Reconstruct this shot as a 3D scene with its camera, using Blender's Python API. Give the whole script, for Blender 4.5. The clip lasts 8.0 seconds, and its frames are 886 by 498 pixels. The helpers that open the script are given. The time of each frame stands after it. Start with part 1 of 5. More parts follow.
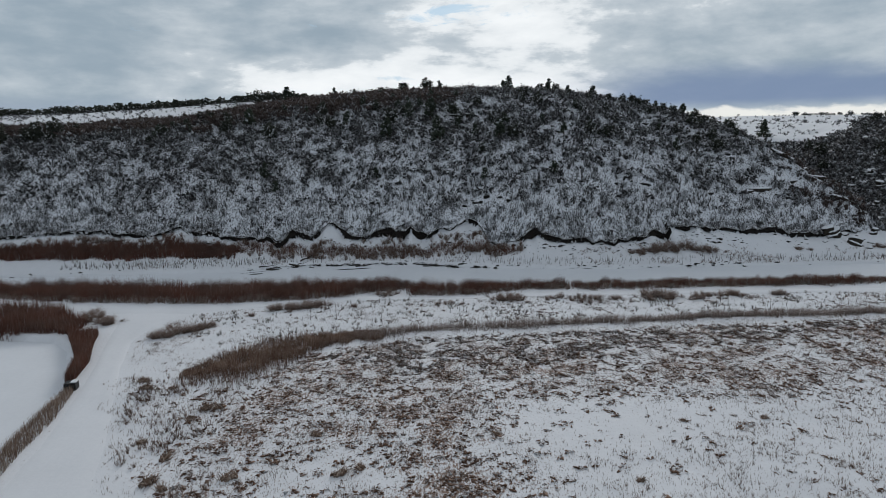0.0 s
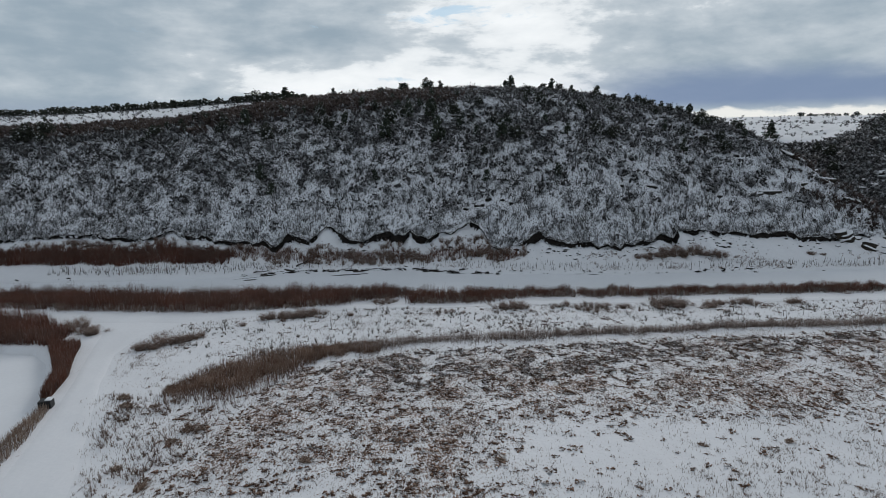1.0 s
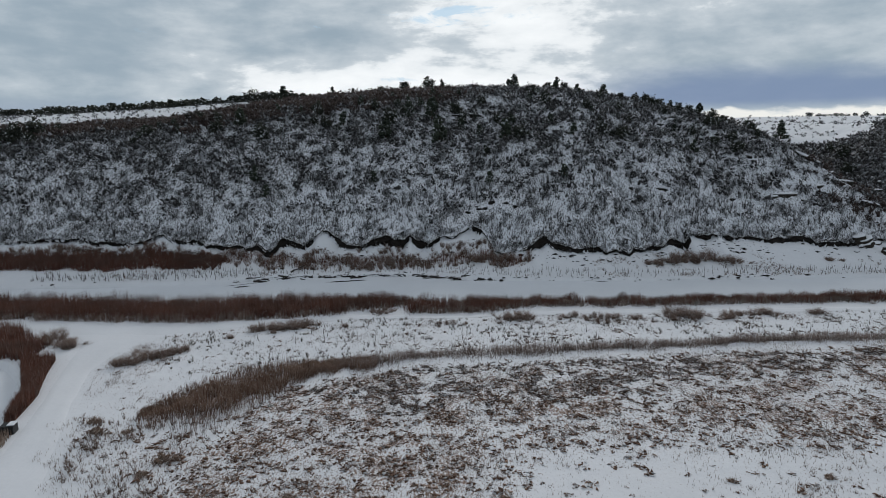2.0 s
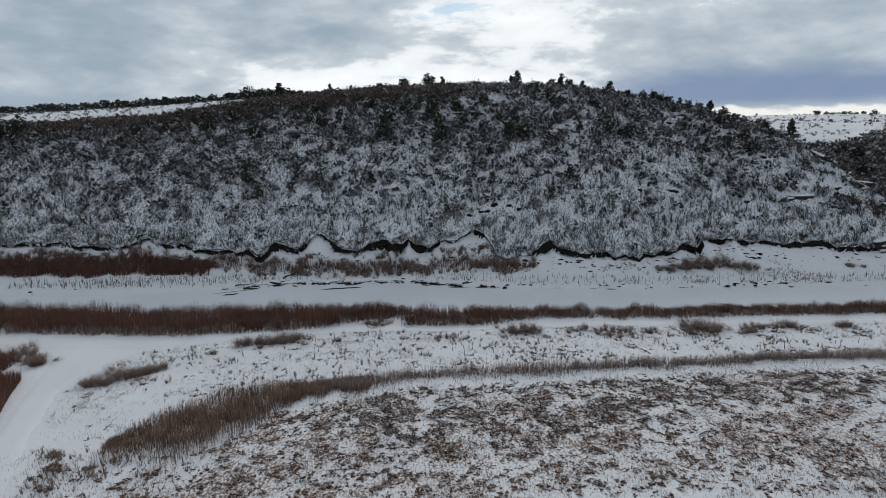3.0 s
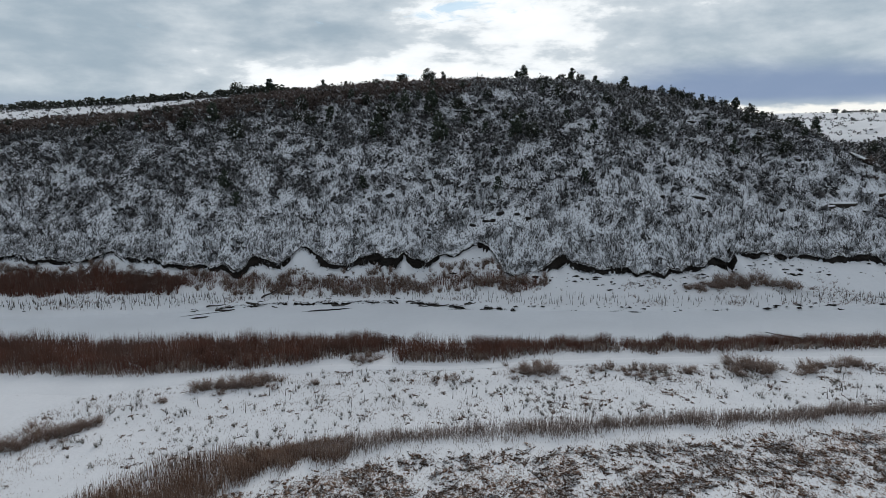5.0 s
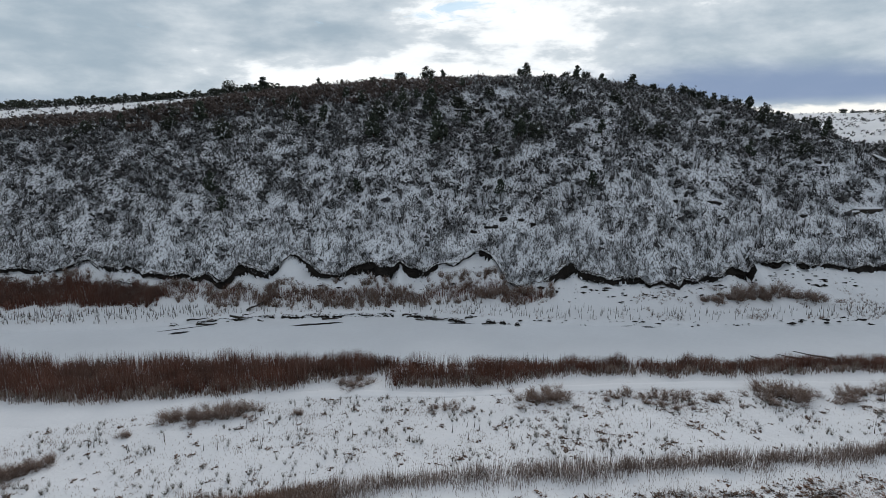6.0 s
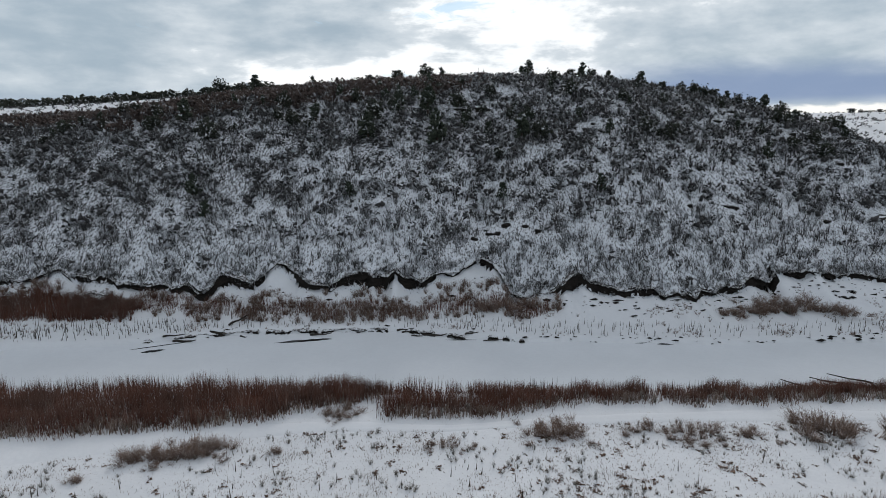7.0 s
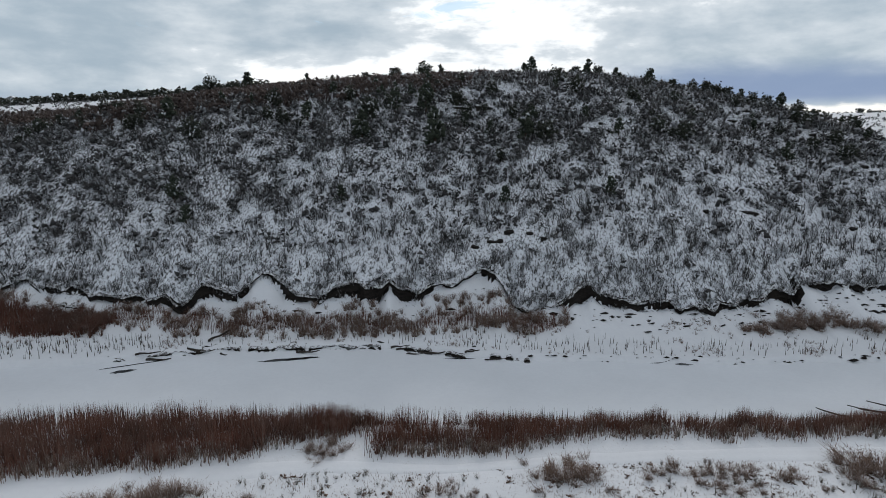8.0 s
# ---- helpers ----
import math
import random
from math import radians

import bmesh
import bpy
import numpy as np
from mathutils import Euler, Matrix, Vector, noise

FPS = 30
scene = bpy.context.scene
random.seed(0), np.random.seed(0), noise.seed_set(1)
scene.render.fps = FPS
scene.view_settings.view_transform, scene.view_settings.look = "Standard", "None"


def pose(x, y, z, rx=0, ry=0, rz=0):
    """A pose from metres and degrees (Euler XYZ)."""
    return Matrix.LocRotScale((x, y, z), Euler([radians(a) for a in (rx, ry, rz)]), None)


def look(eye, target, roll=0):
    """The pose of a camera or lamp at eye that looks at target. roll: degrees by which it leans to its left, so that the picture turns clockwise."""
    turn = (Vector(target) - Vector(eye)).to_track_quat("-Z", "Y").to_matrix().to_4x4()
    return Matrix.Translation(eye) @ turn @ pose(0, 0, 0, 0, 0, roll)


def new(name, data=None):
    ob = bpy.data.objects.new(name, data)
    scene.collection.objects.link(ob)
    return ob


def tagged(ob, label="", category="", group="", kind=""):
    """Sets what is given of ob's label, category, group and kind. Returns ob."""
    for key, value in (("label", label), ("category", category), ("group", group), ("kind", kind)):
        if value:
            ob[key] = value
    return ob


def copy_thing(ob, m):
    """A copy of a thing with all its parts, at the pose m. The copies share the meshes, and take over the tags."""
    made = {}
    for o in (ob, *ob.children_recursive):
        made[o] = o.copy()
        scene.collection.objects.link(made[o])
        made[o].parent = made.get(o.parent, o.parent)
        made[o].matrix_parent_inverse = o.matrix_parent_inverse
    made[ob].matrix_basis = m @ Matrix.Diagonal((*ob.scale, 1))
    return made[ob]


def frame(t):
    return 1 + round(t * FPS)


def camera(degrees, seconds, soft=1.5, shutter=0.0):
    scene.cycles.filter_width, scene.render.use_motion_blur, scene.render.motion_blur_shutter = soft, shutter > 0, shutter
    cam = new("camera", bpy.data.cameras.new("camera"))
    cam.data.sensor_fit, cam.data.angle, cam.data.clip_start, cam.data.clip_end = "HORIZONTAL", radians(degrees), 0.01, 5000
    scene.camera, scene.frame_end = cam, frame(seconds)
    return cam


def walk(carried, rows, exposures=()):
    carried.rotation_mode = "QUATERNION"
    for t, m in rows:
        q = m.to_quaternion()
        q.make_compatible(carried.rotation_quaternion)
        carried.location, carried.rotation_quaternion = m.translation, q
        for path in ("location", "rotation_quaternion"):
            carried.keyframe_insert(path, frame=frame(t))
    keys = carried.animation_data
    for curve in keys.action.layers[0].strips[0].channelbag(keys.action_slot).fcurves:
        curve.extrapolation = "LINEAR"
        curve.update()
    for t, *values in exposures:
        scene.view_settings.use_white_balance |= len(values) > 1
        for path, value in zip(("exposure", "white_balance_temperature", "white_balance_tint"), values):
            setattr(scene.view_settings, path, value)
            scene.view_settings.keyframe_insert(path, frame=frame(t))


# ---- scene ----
cam = camera(72.0, 8.0, soft=0.9)
PATH = [
    (0, (0.242, 1.83, 20.574), (0.238, 3.795, 20.2), -0.6),
    (0.5, (0.329, 3.32, 20.614), (0.323, 5.285, 20.241), -0.6),
    (1, (0.358, 5.108, 20.593), (0.35, 7.073, 20.222), -0.6),
    (1.5, (0.468, 7.133, 20.55), (0.455, 9.099, 20.181), -0.6),
    (3, (0.479, 14.22, 20.731), (0.463, 16.184, 20.354), -0.5),
    (3.5, (0.581, 16.705, 20.85), (0.562, 18.669, 20.47), -0.5),
    (4, (0.599, 19.328, 20.868), (0.58, 21.291, 20.487), -0.5),
    (4.5, (0.643, 22.021, 20.906), (0.622, 23.984, 20.524), -0.5),
    (6, (0.727, 30.325, 20.959), (0.706, 32.288, 20.577), -0.4),
    (6.5, (0.729, 33.04, 20.936), (0.71, 35.003, 20.555), -0.4),
    (7, (0.799, 35.94, 20.94), (0.78, 37.903, 20.558), -0.4),
    (7.5, (0.883, 38.557, 20.94), (0.863, 40.52, 20.558), -0.4),
    (8, (0.917, 41.339, 20.945), (0.899, 43.302, 20.562), -0.3),
]
walk(cam, [(t, look(eye, target, roll)) for t, eye, target, roll in PATH], exposures=[(0, -0.07, 6500, 10), (4, 0.08, 6550, 10), (8, 0.25, 6620, 11)])
# ---- world, sun, exposure ----
SUN_AZ, SUN_EL = radians(8), radians(24)


def make_world():
    w = bpy.data.worlds.new("sky")
    scene.world = w
    w.use_nodes = True
    nt = w.node_tree
    nt.nodes.clear()
    N, L = nt.nodes, nt.links

    def math_(op, a, b=None, c=None, clamp=False):
        n = N.new("ShaderNodeMath")
        n.operation, n.use_clamp = op, clamp
        for k, v in enumerate((a, b, c)):
            if v is None:
                continue
            if isinstance(v, (int, float)):
                n.inputs[k].default_value = v
            else:
                L.new(v, n.inputs[k])
        return n.outputs[0]

    def smooth(x, lo, hi, a=0.0, b=1.0):
        n = N.new("ShaderNodeMapRange")
        n.interpolation_type = "SMOOTHSTEP"
        for k, v in zip(("From Min", "From Max", "To Min", "To Max"), (lo, hi, a, b)):
            n.inputs[k].default_value = v
        L.new(x, n.inputs["Value"])
        return n.outputs[0]

    def mix(f, a, b):
        n = N.new("ShaderNodeMix")
        n.data_type = "RGBA"
        if isinstance(f, float):
            n.inputs[0].default_value = f
        else:
            L.new(f, n.inputs[0])
        for k, v in ((6, a), (7, b)):
            if isinstance(v, tuple):
                n.inputs[k].default_value = (*v, 1)
            else:
                L.new(v, n.inputs[k])
        return n.outputs[2]

    tc = N.new("ShaderNodeTexCoord")
    sep = N.new("ShaderNodeSeparateXYZ")
    L.new(tc.outputs["Generated"], sep.inputs[0])
    az = math_("ARCTAN2", sep.outputs[0], sep.outputs[1])
    el = math_("ARCSINE", sep.outputs[2])

    def cloud(sx, sy, scale, detail, rough, dist, off):
        c = N.new("ShaderNodeCombineXYZ")
        L.new(math_("MULTIPLY_ADD", az, sx, off), c.inputs[0])
        L.new(math_("MULTIPLY_ADD", el, sy, off * 0.37), c.inputs[1])
        n = N.new("ShaderNodeTexNoise")
        n.inputs["Scale"].default_value, n.inputs["Detail"].default_value = scale, detail
        n.inputs["Roughness"].default_value, n.inputs["Distortion"].default_value = rough, dist
        L.new(c.outputs[0], n.inputs["Vector"])
        return n.outputs["Fac"]

    sky = N.new("ShaderNodeTexSky")
    sky.sky_type, sky.sun_disc = "NISHITA", False
    sky.sun_elevation, sky.sun_rotation = SUN_EL, SUN_AZ
    skyc = N.new("ShaderNodeVectorMath")
    skyc.operation = "SCALE"
    skyc.inputs["Scale"].default_value = 0.05
    L.new(sky.outputs[0], skyc.inputs[0])

    big = cloud(1.0, 2.8, 3.0, 10, 0.57, 0.3, 3.1)
    fine = cloud(1.0, 2.6, 9.5, 8, 0.55, 0.0, 7.7)
    body = math_("ADD", math_("MULTIPLY", big, 0.55), math_("MULTIPLY", fine, 0.45))
    # glow of the hidden sun through the thinner clouds
    da = math_("SUBTRACT", az, 0.13)
    de = math_("SUBTRACT", el, 0.22)
    r2 = math_("ADD", math_("MULTIPLY", math_("MULTIPLY", da, da), 20.0), math_("MULTIPLY", math_("MULTIPLY", de, de), 22.0))
    glow = math_("EXPONENT", math_("MULTIPLY", r2, -1.0))
    ba, be = math_("MULTIPLY", math_("ADD", az, 0.12), 3.6), math_("MULTIPLY", math_("SUBTRACT", el, 0.085), 30.0)
    edge = math_("EXPONENT", math_("MULTIPLY", math_("ADD", math_("MULTIPLY", ba, ba), math_("MULTIPLY", be, be)), -1.0))
    light = math_("ADD", math_("MULTIPLY", math_("SUBTRACT", body, 0.5), 2.9), math_("ADD", math_("MULTIPLY", glow, 0.40), math_("ADD", math_("MULTIPLY", edge, 0.55), math_("ADD", smooth(az, 0.15, 0.45, 0.0, -0.06), smooth(az, -0.12, -0.5, 0.0, -0.13)))))
    shade = math_("ADD", math_("MULTIPLY", smooth(light, -0.42, 0.80), 0.68), math_("MULTIPLY", smooth(light, 0.2, 0.38), 0.32))
    cl = mix(shade, (0.315, 0.40, 0.475), (0.965, 1.0, 1.02))
    # deeper cloud toward the horizon, with a clear strip under it on the right hand
    low = math_("MULTIPLY", smooth(el, 0.026, 0.046), smooth(math_("ADD", el, math_("MULTIPLY", math_("SUBTRACT", big, 0.5), 0.07)), 0.10, 0.055))
    wav = math_("MULTIPLY", low, smooth(az, 0.10, 0.36))
    cl = mix(math_("MULTIPLY", wav, 0.85), cl, (0.20, 0.275, 0.43))
    cl = mix(math_("MULTIPLY", smooth(el, 0.06, 0.035), smooth(az, -0.2, -0.5, 0.0, 0.7)), cl, (0.33, 0.40, 0.50))
    rag = math_("ADD", el, math_("MULTIPLY", math_("SUBTRACT", fine, 0.5), 0.05))
    strip = math_("MULTIPLY", math_("MULTIPLY", smooth(rag, 0.034, 0.027), smooth(el, -0.01, 0.01)), smooth(az, 0.3, 0.42))
    cl = mix(math_("MULTIPLY", strip, 0.9), cl, (0.92, 0.92, 0.88))
    # gaps of blue
    gap = cloud(1.0, 3.4, 17.0, 8, 0.62, 0.5, 1.3)

    def spot(a, e, wa, we):
        da, de = math_("MULTIPLY", math_("SUBTRACT", az, a), 1 / wa), math_("MULTIPLY", math_("SUBTRACT", el, e), 1 / we)
        return math_("EXPONENT", math_("MULTIPLY", math_("ADD", math_("MULTIPLY", da, da), math_("MULTIPLY", de, de)), -1.0))

    near = math_("ADD", spot(0.02, 0.180, 0.085, 0.018), math_("MULTIPLY", spot(-0.06, 0.086, 0.05, 0.007), 0.9))
    gap = math_("ADD", math_("MULTIPLY", gap, 0.9), math_("MULTIPLY", near, 0.29))
    thin = math_("MULTIPLY", smooth(gap, 0.60, 0.76), 0.8)
    cl = mix(thin, cl, mix(0.8, skyc.outputs[0], (0.36, 0.62, 0.86)))
    cl = mix(math_("MULTIPLY", spot(0.69, 0.122, 0.05, 0.009), 0.7), cl, (0.95, 0.97, 0.96))
    # the cloud deck overhead is thick and even
    cl = mix(smooth(el, 0.3, 0.75), cl, (0.354, 0.390, 0.436))
    bg = N.new("ShaderNodeBackground")
    L.new(cl, bg.inputs["Color"])
    bg.inputs["Strength"].default_value = 1.0
    out = N.new("ShaderNodeOutputWorld")
    L.new(bg.outputs[0], out.inputs[0])


make_world()
sun_data = bpy.data.lights.new("sun", "SUN")
sun_data.energy, sun_data.angle, sun_data.color = 1.25, radians(14), (1.0, 0.97, 0.93)
sun = new("sun", sun_data)
sun.matrix_world = look((300 * math.sin(SUN_AZ), 300 * math.cos(SUN_AZ), 300 * math.tan(SUN_EL)), (0, 0, 0))


# ---- materials ----
def material(name, rough=0.9, spec=0.2):
    m = bpy.data.materials.new(name)
    m.use_nodes = True
    b = m.node_tree.nodes["Principled BSDF"]
    b.inputs["Roughness"].default_value = rough
    b.inputs["Specular IOR Level"].default_value = spec
    return m, m.node_tree.nodes, m.node_tree.links, b


def noise_node(N, L, scale, detail=4, rough=0.6, stretch=None, dist=0.0):
    tc = N.new("ShaderNodeTexCoord")
    v = tc.outputs["Object"]
    if stretch:
        mp = N.new("ShaderNodeMapping")
        mp.inputs["Scale"].default_value = stretch
        L.new(v, mp.inputs[0])
        v = mp.outputs[0]
    n = N.new("ShaderNodeTexNoise")
    n.inputs["Scale"].default_value, n.inputs["Detail"].default_value = scale, detail
    n.inputs["Roughness"].default_value, n.inputs["Distortion"].default_value = rough, dist
    L.new(v, n.inputs["Vector"])
    return n.outputs["Fac"]


def ramp(N, L, fac, stops):
    r = N.new("ShaderNodeValToRGB")
    e = r.color_ramp.elements
    while len(e) < len(stops):
        e.new(0.5)
    for k, (p, c) in zip(e, stops):
        k.position, k.color = p, (*c, 1)
    L.new(fac, r.inputs[0])
    return r.outputs[0]


def mixc(N, L, fac, a, b):
    n = N.new("ShaderNodeMix")
    n.data_type = "RGBA"
    if isinstance(fac, float):
        n.inputs[0].default_value = fac
    else:
        L.new(fac, n.inputs[0])
    for k, v in ((6, a), (7, b)):
        if isinstance(v, tuple):
            n.inputs[k].default_value = (*v, 1)
        else:
            L.new(v, n.inputs[k])
    return n.outputs[2]


def bump(N, L, b, height, strength, distance):
    n = N.new("ShaderNodeBump")
    n.inputs["Strength"].default_value, n.inputs["Distance"].default_value = strength, distance
    L.new(height, n.inputs["Height"])
    L.new(n.outputs[0], b.inputs["Normal"])


def snow_material(name, tint=(0.79, 0.80, 0.82), litter=None, lo=0.55, hi=0.65, scale=1.2, relief=0.05, stretch=None):
    m, N, L, b = material(name, 0.75, 0.25)
    broad = noise_node(N, L, 0.12, 3)
    c = ramp(N, L, broad, [(0.3, tuple(v * 0.93 for v in tint)), (0.7, tint)])
    fine = noise_node(N, L, 2.6, 5, 0.65)
    c = mixc(N, L, ramp(N, L, fine, [(0.35, (0.14,) * 3), (0.6, (0.0,) * 3)]), c, (0.60, 0.62, 0.66))
    if litter:
        pat = noise_node(N, L, scale, 6, 0.78, stretch)
        at = N.new("ShaderNodeAttribute")
        at.attribute_name = "litter"
        add = N.new("ShaderNodeMath")
        add.operation = "MULTIPLY_ADD"
        L.new(at.outputs["Fac"], add.inputs[0])
        add.inputs[1].default_value = 0.165
        L.new(pat, add.inputs[2])
        pat = add.outputs[0]
        soil = ramp(N, L, noise_node(N, L, 7.0, 3), [(0.3, litter), (0.75, tuple(v * 1.9 for v in litter))])
        c = mixc(N, L, ramp(N, L, pat, [(lo, (0,) * 3), (hi, (1,) * 3)]), c, soil)
    L.new(c, b.inputs["Base Color"])
    bump(N, L, b, fine, 0.5, relief)
    return m


def twig_material(name, stops, rough=0.85, drift=None):
    """Stems and blades: each one takes its own tone; drift is the tone of whole patches."""
    m, N, L, b = material(name, rough, 0.15)
    g = N.new("ShaderNodeNewGeometry")
    c = ramp(N, L, g.outputs["Random Per Island"], stops)
    if drift:
        c = mixc(N, L, ramp(N, L, noise_node(N, L, 0.22, 4, 0.65), [(0.44, (0.0,) * 3), (0.64, (0.65,) * 3)]), c, drift)
    c = mixc(N, L, ramp(N, L, noise_node(N, L, 0.35, 3), [(0.35, (0.0,) * 3), (0.65, (0.45,) * 3)]), c, tuple(v * 0.55 for v in stops[0][1]))
    L.new(c, b.inputs["Base Color"])
    return m


def snowy_top(N, L, c, lo, hi, amount, scale):
    """Snow that lies on faces that look up, broken by a noise."""
    g = N.new("ShaderNodeNewGeometry")
    s = N.new("ShaderNodeSeparateXYZ")
    L.new(g.outputs["Normal"], s.inputs[0])
    mul = N.new("ShaderNodeMath")
    mul.operation = "MULTIPLY_ADD"
    L.new(noise_node(N, L, scale, 4), mul.inputs[0])
    mul.inputs[1].default_value = amount
    L.new(s.outputs[2], mul.inputs[2])
    f = ramp(N, L, mul.outputs[0], [(lo, (0,) * 3), (hi, (1,) * 3)])
    return mixc(N, L, f, c, (0.78, 0.80, 0.83))


def needle_material(name, a, b2, snow):
    m, N, L, b = material(name, 0.8, 0.2)
    g = N.new("ShaderNodeNewGeometry")
    c = ramp(N, L, g.outputs["Random Per Island"], [(0.0, a), (1 - snow, b2), (1 - snow + 0.01, (0.72, 0.74, 0.77)), (1.0, (0.78, 0.80, 0.83))])
    L.new(c, b.inputs["Base Color"])
    return m


def rock_material(name, dark, pale, snow=True):
    m, N, L, b = material(name, 0.92, 0.2)
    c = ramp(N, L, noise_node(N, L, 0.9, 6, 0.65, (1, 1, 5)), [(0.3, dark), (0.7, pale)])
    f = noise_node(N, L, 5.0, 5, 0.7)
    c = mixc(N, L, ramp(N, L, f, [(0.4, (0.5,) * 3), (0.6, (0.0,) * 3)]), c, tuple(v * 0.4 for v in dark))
    if snow:
        c = snowy_top(N, L, c, 0.86, 0.96, 0.25, 1.5)
    L.new(c, b.inputs["Base Color"])
    bump(N, L, b, f, 0.7, 0.12)
    return m


def plain_material(name, a, b2, scale, rough, metal=0.0):
    m, N, L, b = material(name, rough, 0.3)
    c = ramp(N, L, noise_node(N, L, scale, 5), [(0.35, a), (0.7, b2)])
    L.new(c, b.inputs["Base Color"])
    b.inputs["Metallic"].default_value = metal
    return m


M_FIELD = snow_material("field_snow", litter=(0.150, 0.092, 0.064), lo=0.612, hi=0.69, scale=5.0, stretch=(1.25, 0.7, 1.0))
M_SNOW = snow_material("clean_snow", relief=0.03)
M_ICE = snow_material("snow_on_ice", tint=(0.78, 0.80, 0.825), relief=0.02)
M_HILL = snow_material("hillside_snow", tint=(0.78, 0.80, 0.835), litter=(0.05, 0.047, 0.046), lo=0.565, hi=0.64, scale=2.8, relief=0.12, stretch=(1.7, 0.8, 0.7))
M_LIP = snow_material("lip_snow", litter=(0.05, 0.043, 0.037), lo=0.46, hi=0.54, scale=3.5, relief=0.05)
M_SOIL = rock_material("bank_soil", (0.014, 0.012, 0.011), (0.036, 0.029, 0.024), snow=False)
M_ROCK = rock_material("sandstone", (0.022, 0.019, 0.016), (0.078, 0.066, 0.052))
M_WILLOW = twig_material("willow_stems", [(0.0, (0.105, 0.042, 0.029)), (0.5, (0.185, 0.074, 0.05)), (0.85, (0.16, 0.10, 0.08)), (1.0, (0.36, 0.28, 0.24))], drift=(0.125, 0.085, 0.07))
M_OAK = twig_material("oak_brush_twigs", [(0.0, (0.058, 0.043, 0.038)), (0.8, (0.112, 0.084, 0.075)), (0.93, (0.15, 0.125, 0.12)), (1.0, (0.5, 0.51, 0.53))])
M_REED = twig_material("reed_stems", [(0.0, (0.16, 0.10, 0.073)), (0.5, (0.29, 0.205, 0.155)), (0.85, (0.44, 0.36, 0.30)), (1.0, (0.6, 0.54, 0.48))])
M_PINKREED = twig_material("row_reed_stems", [(0.0, (0.15, 0.105, 0.086)), (0.5, (0.265, 0.20, 0.172)), (0.82, (0.42, 0.355, 0.32)), (1.0, (0.55, 0.5, 0.47))])
M_GRASS = twig_material("dry_grass", [(0.0, (0.105, 0.060, 0.042)), (0.45, (0.23, 0.138, 0.098)), (0.76, (0.38, 0.265, 0.20)), (0.86, (0.62, 0.63, 0.65)), (1.0, (0.7, 0.71, 0.73))])
M_CHURN = twig_material("flattened_reeds", [(0.0, (0.06, 0.042, 0.034)), (0.45, (0.14, 0.092, 0.07)), (0.64, (0.28, 0.20, 0.155)), (0.72, (0.6, 0.61, 0.63)), (1.0, (0.72, 0.73, 0.75))])
M_CATTAIL = twig_material("cattail_stems", [(0.0, (0.105, 0.058, 0.041)), (0.55, (0.215, 0.128, 0.09)), (0.86, (0.36, 0.26, 0.20)), (1.0, (0.5, 0.42, 0.36))])
M_STRAW = twig_material("straw", [(0.0, (0.145, 0.098, 0.075)), (0.5, (0.27, 0.195, 0.155)), (0.85, (0.42, 0.34, 0.29)), (1.0, (0.55, 0.5, 0.46))])
M_BRUSH = twig_material("brush_twigs", [(0.0, (0.052, 0.049, 0.047)), (0.47, (0.125, 0.116, 0.111)), (0.58, (0.43, 0.44, 0.46)), (1.0, (0.72, 0.745, 0.785))])
M_DARK = twig_material("dark_brush_twigs", [(0.0, (0.054, 0.053, 0.053)), (0.66, (0.115, 0.109, 0.107)), (0.76, (0.3, 0.31, 0.32)), (1.0, (0.66, 0.68, 0.71))])
M_BUSH = twig_material("bush_twigs", [(0.0, (0.135, 0.083, 0.062)), (0.6, (0.24, 0.165, 0.13)), (0.87, (0.42, 0.34, 0.30)), (1.0, (0.64, 0.62, 0.61))])
M_SAGE = twig_material("grey_weeds", [(0.0, (0.10, 0.092, 0.075)), (0.5, (0.20, 0.185, 0.155)), (0.75, (0.34, 0.32, 0.29)), (1.0, (0.66, 0.66, 0.66))])
M_STALK = twig_material("dead_stalk", [(0.0, (0.035, 0.028, 0.022)), (1.0, (0.10, 0.08, 0.06))])
M_NEEDLE = needle_material("pine_needles", (0.03, 0.038, 0.028), (0.066, 0.078, 0.055), 0.10)
M_JUNIPER = needle_material("juniper_needles", (0.028, 0.033, 0.025), (0.062, 0.066, 0.05), 0.09)
M_BARK = plain_material("bark", (0.05, 0.035, 0.026), (0.10, 0.075, 0.055), 6.0, 0.95)
M_LOG = plain_material("wet_log", (0.022, 0.018, 0.016), (0.06, 0.05, 0.042), 4.0, 0.8)
M_WATER = plain_material("open_water", (0.012, 0.014, 0.016), (0.02, 0.022, 0.024), 1.0, 0.12)
M_PAINT = plain_material("pale_paint", (0.55, 0.56, 0.58), (0.68, 0.69, 0.70), 2.0, 0.6)
M_STEEL = plain_material("dark_steel", (0.015, 0.015, 0.016), (0.03, 0.03, 0.03), 5.0, 0.55)


# ---- numeric helpers ----
rng = np.random.default_rng(11)


def vnoise(x, y, seed=0.0):
    xi, yi = np.floor(x), np.floor(y)
    u, v = x - xi, y - yi
    u, v = u * u * (3 - 2 * u), v * v * (3 - 2 * v)

    def h(i, j):
        q = np.sin(i * 127.1 + j * 311.7 + seed * 74.7) * 43758.5453
        return q - np.floor(q)

    return (h(xi, yi) * (1 - u) + h(xi + 1, yi) * u) * (1 - v) + (h(xi, yi + 1) * (1 - u) + h(xi + 1, yi + 1) * u) * v


